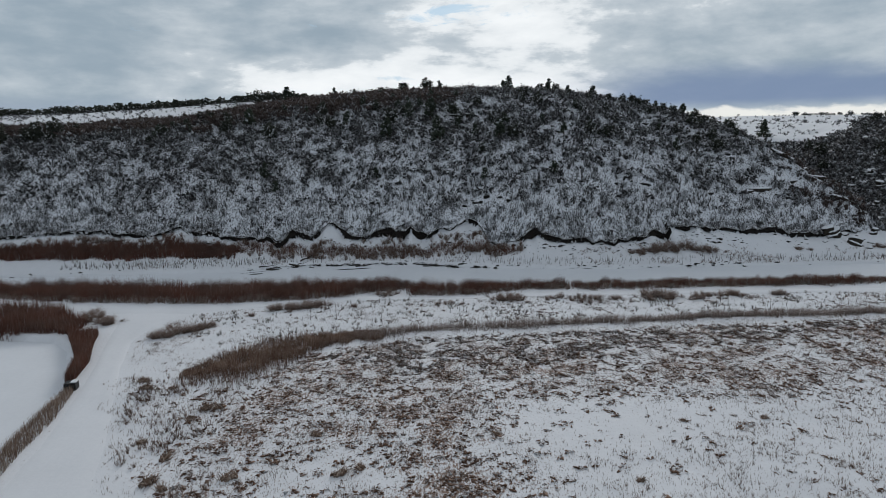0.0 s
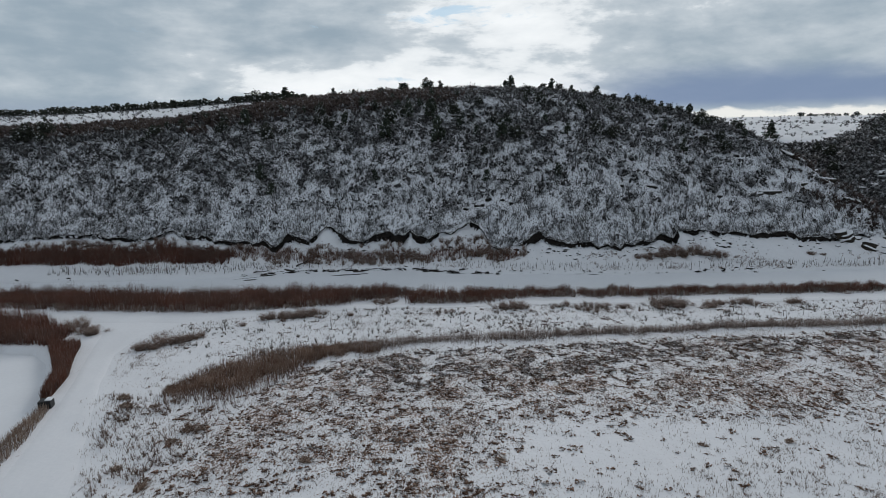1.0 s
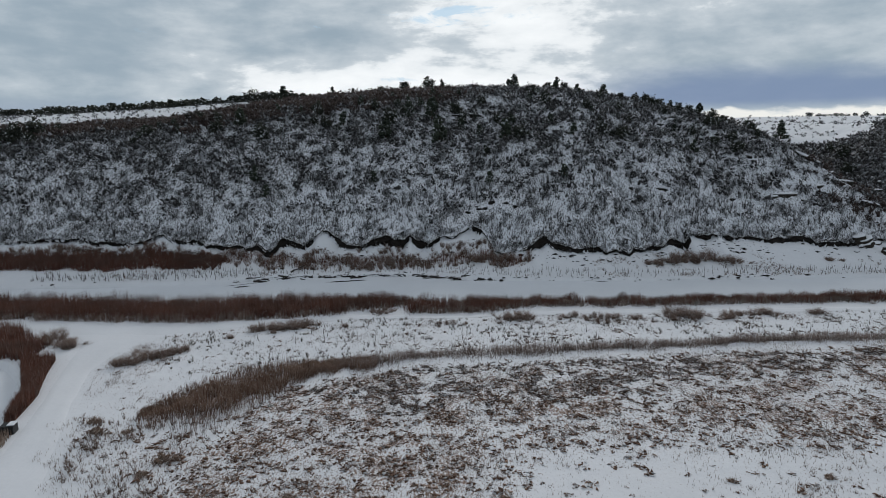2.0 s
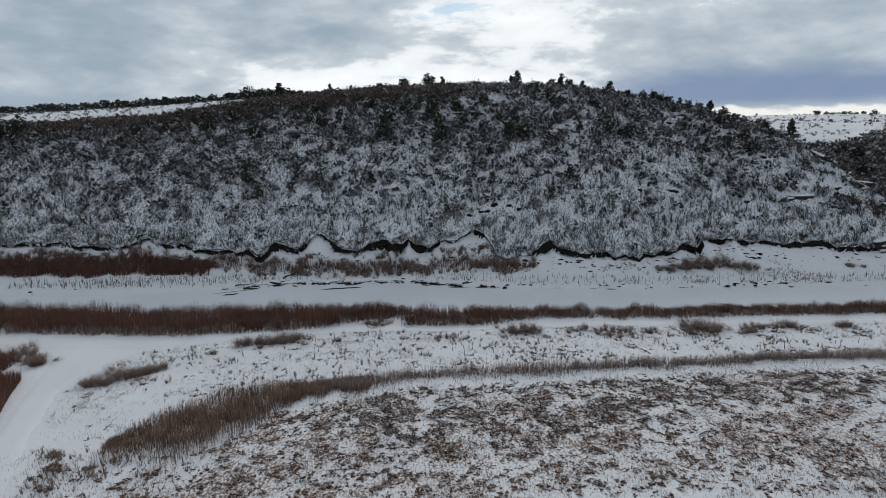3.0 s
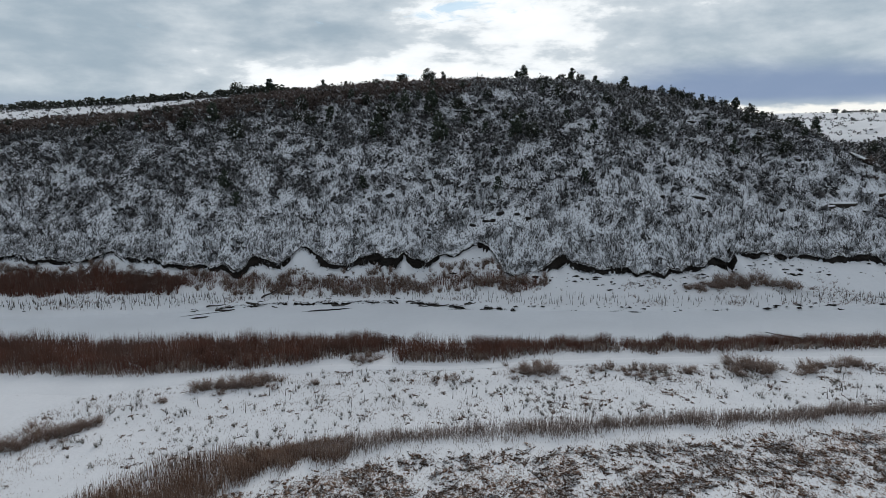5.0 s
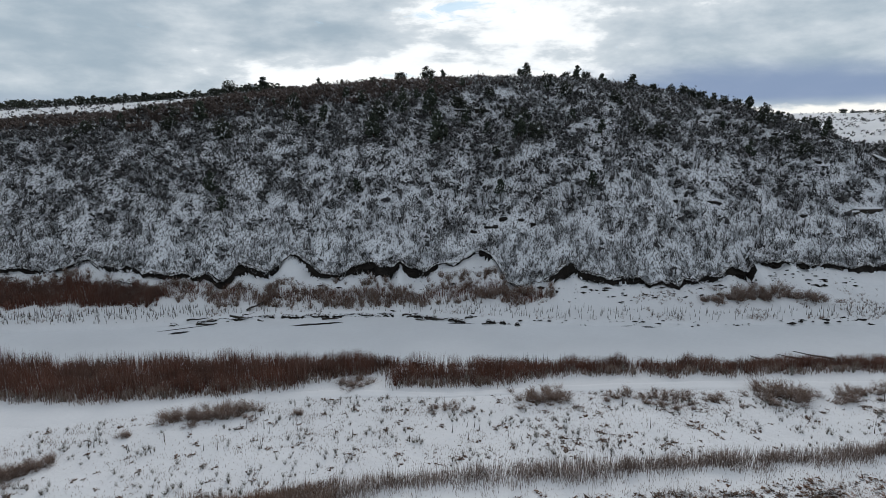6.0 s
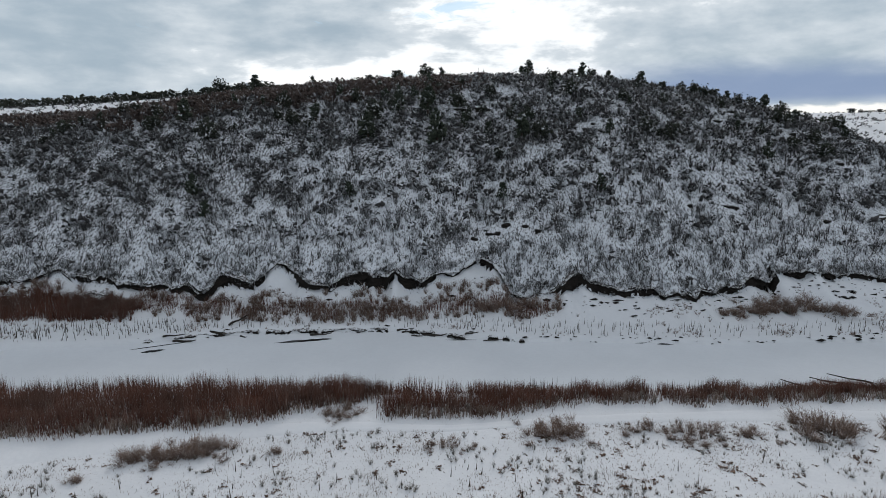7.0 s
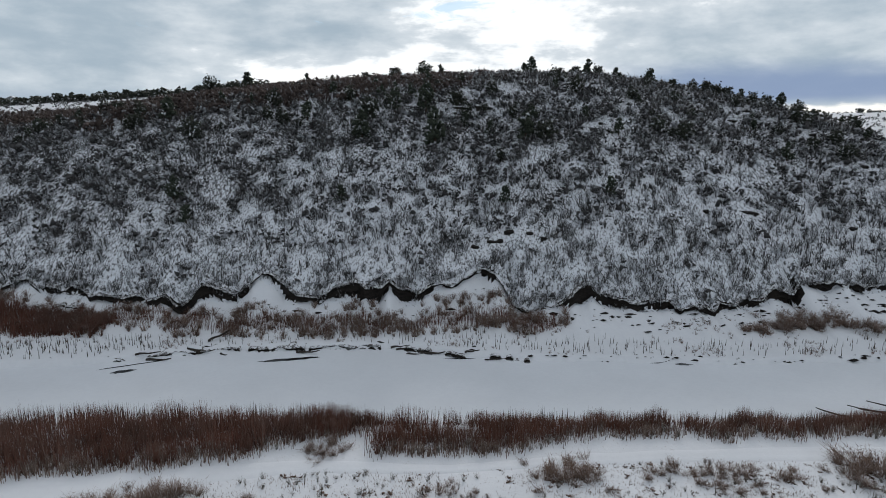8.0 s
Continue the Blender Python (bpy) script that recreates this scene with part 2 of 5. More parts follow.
def fbm(x, y, scale, octaves=4, seed=0.0):
    """About -1 to 1."""
    total, amp, f = 0.0, 1.0, 1.0 / scale
    for k in range(octaves):
        total = total + amp * (vnoise(x * f, y * f, seed + k) - 0.5)
        amp, f = amp * 0.5, f * 2.03
    return total


def sstep(x, lo, hi):
    t = np.clip((x - lo) / (hi - lo), 0, 1)
    return t * t * (3 - 2 * t)


def line(*pairs):
    xs, ys = zip(*pairs)
    return lambda x: np.interp(x, xs, ys)


def mesh_np(name, V, F):
    V, F = np.asarray(V, np.float32), np.asarray(F, np.int32)
    me = bpy.data.meshes.new(name)
    k = F.shape[1]
    me.vertices.add(len(V))
    me.vertices.foreach_set("co", V.ravel())
    me.loops.add(F.size)
    me.loops.foreach_set("vertex_index", F.ravel())
    me.polygons.add(len(F))
    me.polygons.foreach_set("loop_start", np.arange(0, F.size, k, dtype=np.int32))
    me.update(calc_edges=True)
    return me


def np_object(name, V, F, mat, parent=None, smooth=False):
    me = mesh_np(name, V, F)
    me.materials.append(mat)
    if smooth:
        me.polygons.foreach_set("use_smooth", np.ones(len(F), bool))
    ob = new(name, me)
    ob.parent = parent
    return ob


def part(name, bm, mat, parent=None, label="", smooth=False):
    me = bpy.data.meshes.new(name)
    bm.to_mesh(me)
    bm.free()
    me.materials.append(mat)
    if smooth:
        me.polygons.foreach_set("use_smooth", [True] * len(me.polygons))
    ob = new(name, me)
    ob.parent = parent
    if label:
        tagged(ob, label)
    return ob


def join(*lumps):
    Vs, Fs, n = [], [], 0
    for V, F in lumps:
        Vs.append(V)
        Fs.append(F + n)
        n += len(V)
    return np.concatenate(Vs), np.concatenate(Fs)


def spikes(base, tip, w, bend=None):
    """Tapered three-sided stems from base to tip; with bend, a bowed one of two pieces."""
    n = len(base)
    a0 = rng.uniform(0, 6.28, n)
    ring = np.stack([np.stack([np.cos(a0 + k * 2.094), np.sin(a0 + k * 2.094), np.zeros(n)], 1) for k in range(3)], 1)
    w = np.broadcast_to(np.asarray(w, float), (n,))[:, None, None]
    low = base[:, None] + ring * w * 0.5
    if bend is None:
        V = np.concatenate([low, tip[:, None]], 1).reshape(-1, 3)
        F = np.array([[0, 1, 3], [1, 2, 3], [2, 0, 3]])
        return V, (F[None] + 4 * np.arange(n)[:, None, None]).reshape(-1, 3)
    mid = (base + tip) / 2 + bend
    up = mid[:, None] + ring * w * 0.38
    V = np.concatenate([low, up, tip[:, None]], 1).reshape(-1, 3)
    F = np.array([[0, 1, 4], [0, 4, 3], [1, 2, 5], [1, 5, 4], [2, 0, 3], [2, 3, 5], [3, 4, 6], [4, 5, 6], [5, 3, 6]])
    return V, (F[None] + 7 * np.arange(n)[:, None, None]).reshape(-1, 3)


def scatter(templates, P, size, tall=None):
    """Many copies of small templates in one mesh."""
    tall = size if tall is None else tall
    pick = rng.integers(0, len(templates), len(P))
    yaw = rng.uniform(0, 6.28, len(P))
    out = []
    for k, (V, F) in enumerate(templates):
        s = pick == k
        if not s.any():
            continue
        c, sn = np.cos(yaw[s])[:, None], np.sin(yaw[s])[:, None]
        X = (V[None, :, 0] * c - V[None, :, 1] * sn) * size[s][:, None] + P[s][:, 0:1]
        Y = (V[None, :, 0] * sn + V[None, :, 1] * c) * size[s][:, None] + P[s][:, 1:2]
        Z = V[None, :, 2] * tall[s][:, None] + P[s][:, 2:3]
        n = s.sum()
        out.append((np.stack([X, Y, Z], -1).reshape(-1, 3), (F[None] + len(V) * np.arange(n)[:, None, None]).reshape(-1, 3)))
    return join(*out)


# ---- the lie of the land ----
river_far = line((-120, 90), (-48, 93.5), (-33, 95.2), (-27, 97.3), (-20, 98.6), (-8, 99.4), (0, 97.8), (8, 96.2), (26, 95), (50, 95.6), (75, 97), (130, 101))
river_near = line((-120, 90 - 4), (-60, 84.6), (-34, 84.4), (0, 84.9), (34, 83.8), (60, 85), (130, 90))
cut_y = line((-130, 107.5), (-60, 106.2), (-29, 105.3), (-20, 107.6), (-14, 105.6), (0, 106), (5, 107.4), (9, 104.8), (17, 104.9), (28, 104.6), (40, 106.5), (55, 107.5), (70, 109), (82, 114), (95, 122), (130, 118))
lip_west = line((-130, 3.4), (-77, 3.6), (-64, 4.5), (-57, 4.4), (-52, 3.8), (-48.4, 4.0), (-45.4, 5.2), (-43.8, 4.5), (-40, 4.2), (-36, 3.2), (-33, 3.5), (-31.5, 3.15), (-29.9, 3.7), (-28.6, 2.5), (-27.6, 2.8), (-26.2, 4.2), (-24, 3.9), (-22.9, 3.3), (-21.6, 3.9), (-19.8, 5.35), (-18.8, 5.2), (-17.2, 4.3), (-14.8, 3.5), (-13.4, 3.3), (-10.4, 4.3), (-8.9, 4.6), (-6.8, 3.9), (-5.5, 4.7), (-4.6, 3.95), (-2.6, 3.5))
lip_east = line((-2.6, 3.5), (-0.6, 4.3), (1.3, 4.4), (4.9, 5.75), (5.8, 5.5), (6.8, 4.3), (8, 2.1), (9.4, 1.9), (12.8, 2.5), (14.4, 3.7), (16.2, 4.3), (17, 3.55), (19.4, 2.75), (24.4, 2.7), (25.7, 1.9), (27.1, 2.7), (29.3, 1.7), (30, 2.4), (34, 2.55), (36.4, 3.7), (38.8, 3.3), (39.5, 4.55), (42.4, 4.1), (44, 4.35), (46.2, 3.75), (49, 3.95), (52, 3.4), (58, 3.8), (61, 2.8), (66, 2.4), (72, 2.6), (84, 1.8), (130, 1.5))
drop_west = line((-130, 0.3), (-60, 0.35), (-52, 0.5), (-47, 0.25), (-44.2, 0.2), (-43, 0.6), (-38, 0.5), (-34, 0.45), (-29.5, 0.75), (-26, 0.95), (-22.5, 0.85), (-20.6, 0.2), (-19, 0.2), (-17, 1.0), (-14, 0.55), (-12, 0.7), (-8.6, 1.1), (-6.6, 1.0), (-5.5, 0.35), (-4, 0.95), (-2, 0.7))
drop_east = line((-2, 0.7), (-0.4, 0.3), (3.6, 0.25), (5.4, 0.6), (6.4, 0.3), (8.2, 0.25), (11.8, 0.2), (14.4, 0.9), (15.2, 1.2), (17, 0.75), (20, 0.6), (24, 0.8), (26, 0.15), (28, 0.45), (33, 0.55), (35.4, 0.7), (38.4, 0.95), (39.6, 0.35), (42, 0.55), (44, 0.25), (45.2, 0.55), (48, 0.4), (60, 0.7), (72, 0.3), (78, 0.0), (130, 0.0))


def cut_z(x):
    return np.where(np.asarray(x) < -2.6, lip_west(x), lip_east(x))


def drop(x):
    return np.where(np.asarray(x) < -2, drop_west(x), drop_east(x))


rise = line((0, 0), (4, 3.6), (11, 8.2), (16, 11.6), (21, 15.2), (29, 19.0), (44, 26), (80, 30.5), (120, 34))
crest = line((-300, 20), (-116, 22.1), (-105, 22.3), (-85, 22.9), (-69, 24.2), (-60, 26.5), (-54, 29.2), (-48, 30.2), (-31, 31.7), (-14, 32.9), (3, 33.2), (18, 32.2), (30, 29.9), (42, 27.5), (56, 23.5), (63, 21.1), (68, 18.2), (74, 13.5), (80, 8.6), (84, 3.0), (88, 1.0), (300, 1.0))
crest_y = line((-105, 150), (-85, 150), (-69, 160), (-60, 175), (-54, 187), (-48, 190), (-10, 190), (3, 182), (18, 168), (30, 152), (42, 148), (70, 142))
mesa_left = line((100, -20), (140, 12), (165, 20.0), (190, 25.2), (240, 30.2), (300, 30.6), (3000, 31))
mesa_tilt = line((-300, -3.0), (-169, -1.6), (-136, -0.8), (-115, 0.1), (-93, 1.6), (-76, 2.9), (-50, 4.6), (0, 5))
plain_right = line((110, -8), (150, 8), (185, 18), (235, 23.6), (280, 26.4), (400, 27), (3000, 27))


R_in = line((-22.6, 51.8), (-18.5, 52.1), (-16.2, 53.3), (-14.5, 55.3), (-12.8, 59.0), (-6.4, 61.9), (-3.3, 62.6), (4.9, 64.0), (13.5, 64.9), (22.5, 65.8), (34.4, 66.8), (46, 68), (90, 72))
R_out = line((-22.6, 52.6), (-21.5, 55), (-19.5, 57), (-16, 59.5), (-12, 61.4), (-6.4, 63.4), (-3.3, 64.0), (4.9, 65.3), (13.5, 66.1), (22.5, 66.9), (34.4, 67.8), (46, 68.8), (90, 72.8))
road_left = line((10, -22), (30, -26), (36, -27.1), (40, -27.7), (48, -29.9), (54, -31.8), (60, -34.1), (67, -36.7), (71, -40))
road_right = line((10, -13), (30, -18.2), (34, -19.9), (39, -22), (46, -25.2), (54, -28.9), (61, -31.4), (67, -31.4), (71, -28.8))
way_back = line((-90, 76), (-60, 78.5), (-42, 76.5), (-31, 76), (-22, 76), (-8, 77.6), (1, 77.0), (10, 78.4), (25, 79.4), (40, 79), (90, 82))
way_front = line((-90, 72), (-50, 74), (-42, 71), (-30, 70.5), (-20, 73.2), (-8, 75.6), (1, 75.7), (10, 76.6), (24, 77.0), (40, 76.8), (90, 79))


def scallops(x, wide, seed):
    """0 at the cusps and 1 in the hollows of a bank that is eaten into bays of uneven width."""
    return np.abs(np.sin(math.pi * (x + wide * 1.6 * fbm(x, x * 0, wide * 2.5, 2, seed)) / wide)) ** 1.3


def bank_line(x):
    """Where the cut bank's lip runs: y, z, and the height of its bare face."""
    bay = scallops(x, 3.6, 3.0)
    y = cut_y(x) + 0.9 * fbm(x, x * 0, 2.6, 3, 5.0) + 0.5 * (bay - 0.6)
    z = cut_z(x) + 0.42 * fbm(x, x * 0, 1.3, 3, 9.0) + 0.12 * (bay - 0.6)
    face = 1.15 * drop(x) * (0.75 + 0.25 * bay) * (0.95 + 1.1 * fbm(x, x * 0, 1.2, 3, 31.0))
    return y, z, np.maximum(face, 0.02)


def pond_inside(X, Y):
    edge = np.interp(Y, (30, 39.8, 44.3, 49.4, 53.7, 59.6, 62.5, 63.6), (-28.4, -29.9, -30.6, -31.4, -33.9, -37.4, -40.5, -47))
    return sstep(edge - X, -0.6, 0.6) * sstep(64.0 - Y, -0.4, 0.6)


def height(X, Y):
    X, Y = np.asarray(X, float), np.asarray(Y, float)
    yc, zc, face = bank_line(X)
    yf, yn = river_far(X) + 0.7 * fbm(X, Y * 0, 3.0, 3, 2.0), river_near(X)
    d = Y - yc
    # valley floor, the river's bed and its far bank
    z = 0.10 * fbm(X, Y, 3.0, 4, 1.0) + 0.15 * fbm(X, Y, 14.0, 2, 4.0)
    z = z * (1 - sstep(Y, yn - 2, yn))
    z = z - 0.95 * sstep(Y, yn - 1.5, yn + 0.6)
    toe = cut_z(X) - 1.2 * drop(X) + 0.28 * fbm(X, Y * 0, 1.3, 3, 88.0)
    up = np.clip((Y - yf) / np.maximum(yc - yf, 0.5), 0, 1)
    bank = -0.95 + 0.75 * sstep(Y, yf - 0.25, yf + 0.35) + (toe + 0.2) * (0.35 * up + 0.65 * up ** 2.2) + 0.12 * fbm(X, Y, 1.6, 3, 6.0) * sstep(up, 0.02, 0.2)
    z = np.where(Y > yf - 0.3, bank, z)
    z = z - 0.75 * pond_inside(X, Y)
    # the hill
    zb = zc + (3.6 - zc) * sstep(d, 0, 6)
    main = zb + rise(np.maximum(d, 0)) + 0.9 * fbm(X, Y, 9.0, 4, 3.0) * sstep(d, 1, 8) + 0.25 * fbm(X, Y, 2.0, 3, 8.0) * sstep(d, 0.3, 2)
    back = Y - crest_y(X)
    cap = crest(X) - 0.11 * np.maximum(-back, 0) - 0.06 * np.maximum(back, 0) + 0.35 * fbm(X, Y, 12.0, 3, 13.0)
    k = 2.2
    hh = np.clip(0.5 + 0.5 * (cap - main) / k, 0, 1)
    main = cap + (main - cap) * hh - k * hh * (1 - hh)
    right = np.minimum(1 + 0.30 * (X - 88) + 0.33 * (Y - 125), np.minimum(16 + 0.34 * (X - 102), 22.6)) + 1.6 * fbm(X, Y, 11.0, 4, 21.0)
    right = np.where(X > 80, np.minimum(right, 2 + rise(np.maximum(Y - 108, 0))), -5)
    left = mesa_left(Y) + mesa_tilt(X) * sstep(Y, 170, 240) + 0.5 * fbm(X, Y, 25.0, 3, 17.0)
    left = left - 30 * sstep(X, -62, 10)
    plain = plain_right(Y) + 0.7 * fbm(X, Y, 20.0, 3, 19.0)
    plain = plain - 60 * sstep(X, 70, 20)
    land = np.maximum(np.maximum(main, right), np.maximum(left, plain))
    edge = sstep(d, -0.06, 0.10)
    return z * (1 - edge) + np.maximum(land, z) * edge


def steps(*spans):
    out = [spans[0][0]]
    for lo, hi, st in spans:
        n = max(1, round((hi - lo) / st))
        out += list(np.linspace(lo, hi, n + 1)[1:])
    return np.array(out)


gx = steps((-3000, -600, 400), (-600, -200, 40), (-200, -110, 3), (-110, -50, 0.6), (-50, 50, 0.35), (50, 130, 0.6), (130, 260, 4), (260, 600, 40), (600, 3000, 400))
gy = steps((-600, 0, 60), (0, 30, 3), (30, 92, 0.6), (92, 102, 0.4), (102, 112, 0.16), (112, 130, 0.5), (130, 200, 0.8), (200, 330, 3), (330, 600, 30), (600, 4200, 400))


def meadow_density(X, Y):
    """How thickly the dead grass of the meadow stands, 0 to 1."""
    inside = sstep(R_in(X) - Y, 0.9, 3.2) * sstep(X - road_right(Y), 0.2, 4.0)
    dense = sstep(Y, 42, 52) * sstep(X, -22, -10)
    left = sstep(6 - X, -6, 6) * (0.62 + 0.38 * sstep(fbm(X, Y, 6.0, 3, 103.0), -0.35, 0.05)) * (0.6 + 0.4 * sstep(X, -22, -12))
    patch = (0.6 + 0.4 * sstep(fbm(X, Y, 5.5, 3, 101.0), -0.4, 0.1)) * (0.55 + 0.45 * sstep(fbm(X, Y, 1.3, 2, 105.0), -0.25, 0.2))
    return inside * np.clip(np.maximum(np.maximum(dense, left), 0.12) * patch, 0.05, 1)


def litter(X, Y, Z):
    d = Y - cut_y(X)
    low = meadow_density(X, Y)
    verge = 0.18 * sstep(fbm(X, Y, 3.0, 3, 109.0), -0.1, 0.3) * (Y > R_in(X)) * (Y < way_front(X))
    slope = 0.34 + 0.14 * sstep(Z + 5 * fbm(X, Y, 10.0, 3, 61.0), 9, 20) + 0.25 * fbm(X, Y, 6.0, 3, 51.0)
    slope = slope + 0.6 * sstep(X, 82, 90) * (Y < 176) + 0.16 * sstep(-X, 5, 40)
    return np.where(d > 0, np.clip(slope, 0, 1.3), np.clip(low + verge, 0, 1))


def make_ground():
    X, Y = np.meshgrid(gx, gy)
    Z = height(X, Y)
    V = np.stack([X, Y, Z], -1).reshape(-1, 3)
    nx, ny = len(gx), len(gy)
    i, j = np.meshgrid(np.arange(nx - 1), np.arange(ny - 1))
    a = (j * nx + i).ravel()
    F = np.stack([a, a + 1, a + 1 + nx, a + nx], 1)
    me = mesh_np("ground", V, F)
    for m in (M_FIELD, M_HILL, M_SOIL, M_SNOW):
        me.materials.append(m)
    Vq = V[F]
    n = np.cross(Vq[:, 2] - Vq[:, 0], Vq[:, 3] - Vq[:, 1])
    n /= np.linalg.norm(n, axis=1)[:, None]
    c = Vq.mean(1)
    kind = np.where(c[:, 1] > cut_y(c[:, 0]) - 0.5, 1, 0)
    kind = np.where((c[:, 1] > river_near(c[:, 0]) - 3) & (kind == 0), 3, kind)
    far = (c[:, 1] > 200) | ((c[:, 0] > 80) & (c[:, 1] > 178)) | ((c[:, 0] < -60) & (c[:, 1] > 172))
    kind = np.where(far, 3, kind)
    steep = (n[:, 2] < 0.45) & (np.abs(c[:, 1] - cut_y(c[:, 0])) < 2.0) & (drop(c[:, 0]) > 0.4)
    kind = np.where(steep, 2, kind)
    me.polygons.foreach_set("material_index", kind.astype(np.int32))
    me.polygons.foreach_set("use_smooth", ~steep)
    lit = me.attributes.new("litter", "FLOAT", "POINT")
    lit.data.foreach_set("value", litter(V[:, 0], V[:, 1], V[:, 2]).astype(np.float32))
    return tagged(new("ground", me), "snow covered valley floor and brushy hillside with patches of bare soil", "ground", kind="structure")


make_ground()


def strip(name, xs, lo, hi, z, mat, cols=6):
    """A level or laid sheet between two lines over x."""
    V, F = [], []
    for x in xs:
        for k in range(cols):
            y = lo(x) + (hi(x) - lo(x)) * k / (cols - 1)
            V.append((x, y, z(x, y)))
    for i in range(len(xs) - 1):
        for k in range(cols - 1):
            a = i * cols + k
            F.append((a, a + cols, a + cols + 1, a + 1))
    return np_object(name, V, F, mat, smooth=True)


xs = steps((-120, -60, 6), (-60, 80, 1), (80, 130, 6))
tagged(strip("river", xs, lambda x: river_near(x) - 2.2, lambda x: river_far(x) + 0.9, lambda x, y: -0.55, M_ICE), "frozen river under smooth fresh snow", "river", kind="structure")
pond_edge = line((20, -26.6), (39.8, -29.6), (44.3, -30.3), (49.4, -31.1), (53.7, -33.6), (59.6, -37.1), (62.5, -40.2), (63.9, -60))


def make_pond():
    V, F = [], []
    ys = steps((15, 64.2, 1.2))
    for y in ys:
        x1 = float(pond_edge(y)) + 0.5
        for k in range(6):
            V.append((-90 + (x1 + 90) * k / 5, y, -0.45))
    for i in range(len(ys) - 1):
        for k in range(5):
            a = i * 6 + k
            F.append((a, a + 1, a + 7, a + 6))
    tagged(np_object("pond", V, F, M_ICE), "frozen pond under smooth untouched snow", "pond", kind="structure")


make_pond()
def make_roads():
    V, F = [], []
    ys = steps((12, 70.8, 0.8))
    for y in ys:
        a, b = float(road_left(y)), float(road_right(y))
        for k in range(7):
            x = a + (b - a) * k / 6
            V.append((x, y, float(height(x, y)) + (0.045 if 0 < k < 6 else -0.06)))
    for i in range(len(ys) - 1):
        for k in range(6):
            a = i * 7 + k
            F.append((a, a + 1, a + 8, a + 7))
    tagged(np_object("road", V, F, M_SNOW, smooth=True), "snow covered dirt road beside the pond", "road", kind="structure")
    tagged(strip("road", steps((-88, 88, 1.0)), way_front, way_back, lambda x, y: float(height(x, y)) + (0.045 if way_front(x) + 0.1 < y < way_back(x) - 0.1 else -0.06), M_SNOW), "snow covered dirt track along the river", "road", kind="structure")


make_roads()


# ---- the cut bank under the hill ----
def make_bank(xs, lip, top, dr, out, name, label):
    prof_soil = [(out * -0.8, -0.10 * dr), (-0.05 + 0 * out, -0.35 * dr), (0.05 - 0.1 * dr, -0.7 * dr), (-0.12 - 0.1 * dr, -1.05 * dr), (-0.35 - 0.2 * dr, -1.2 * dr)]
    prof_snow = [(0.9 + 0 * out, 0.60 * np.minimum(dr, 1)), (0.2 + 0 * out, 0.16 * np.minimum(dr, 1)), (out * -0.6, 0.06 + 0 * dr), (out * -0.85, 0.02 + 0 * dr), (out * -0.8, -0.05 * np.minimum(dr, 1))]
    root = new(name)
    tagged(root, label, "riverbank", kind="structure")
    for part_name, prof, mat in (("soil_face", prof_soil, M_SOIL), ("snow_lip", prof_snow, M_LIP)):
        rows = []
        for k, (dy, dz) in enumerate(prof):
            m = np.minimum(dr, 1.0)
            jy, jz = 0.3 * m * fbm(xs, xs * 0 + k * 3.3, 1.0, 3, 41.0), 0.25 * m * fbm(xs, xs * 0 + k * 5.1, 1.2, 3, 43.0) + 0.38 * m * fbm(xs, xs * 0 + k * 0.4, 0.5, 2, 47.0)
            rows.append(np.stack([xs, lip + dy + jy, top + dz + jz], 1))
        V = np.stack(rows, 1).reshape(-1, 3)
        n = len(prof)
        i, k = np.meshgrid(np.arange(len(xs) - 1), np.arange(n - 1), indexing="ij")
        a = (i * n + k).ravel()
        np_object(part_name, V, np.stack([a, a + n, a + n + 1, a + 1], 1), mat, root)


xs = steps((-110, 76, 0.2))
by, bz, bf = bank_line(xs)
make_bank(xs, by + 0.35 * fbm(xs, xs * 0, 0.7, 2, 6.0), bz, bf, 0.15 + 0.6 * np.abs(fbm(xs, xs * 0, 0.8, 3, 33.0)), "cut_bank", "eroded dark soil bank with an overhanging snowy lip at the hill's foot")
xs = steps((-31, 78, 0.12))
bay = np.clip(0.62 + 1.1 * fbm(xs, xs * 0, 1.4, 3, 8.5), 0, 1)
some = sstep(fbm(xs, xs * 0, 4.0, 2, 35.0), -0.45, -0.2) * np.interp(xs, (-31, -27, 1, 6, 12, 78), (0.3, 1, 0.8, 0.4, 0.14, 0.12))
make_bank(xs, river_far(xs) + 0.7 * fbm(xs, xs * 0, 3.0, 3, 2.0) + 0.02 + 0.55 * fbm(xs, xs * 0, 1.8, 3, 16.0) + 0.3 * (bay - 0.5), -0.30 + 0.12 * fbm(xs, xs * 0, 1.2, 2, 19.0) - 0.9 * (1 - sstep(some * bay, 0.08, 0.3)),
          np.maximum(np.interp(xs, (-31, 4, 10, 78), (0.46, 0.42, 0.26, 0.24)) * some * (0.1 + bay) * (0.9 + fbm(xs, xs * 0, 0.7, 2, 37.0)), 0.004),
          0.08 + 0.2 * np.abs(fbm(xs, xs * 0, 0.5, 2, 39.0)) * some, "undercut_bank", "low dark undercut along the river's snowy edge")


xs = steps((-82, -22, 0.14))
bay = sstep(fbm(xs, xs * 0, 2.2, 3, 22.0), -0.05, 0.2)
lip = cut_y(xs) - 1.9 + 0.9 * fbm(xs, xs * 0, 2.5, 3, 24.0)
make_bank(xs, lip, height(xs, lip) + 0.12 - 0.6 * (1 - bay), 0.42 * bay, 0.15 + 0.2 * bay, "cut_bank", "broken lower step of dark soil under snow mounds")


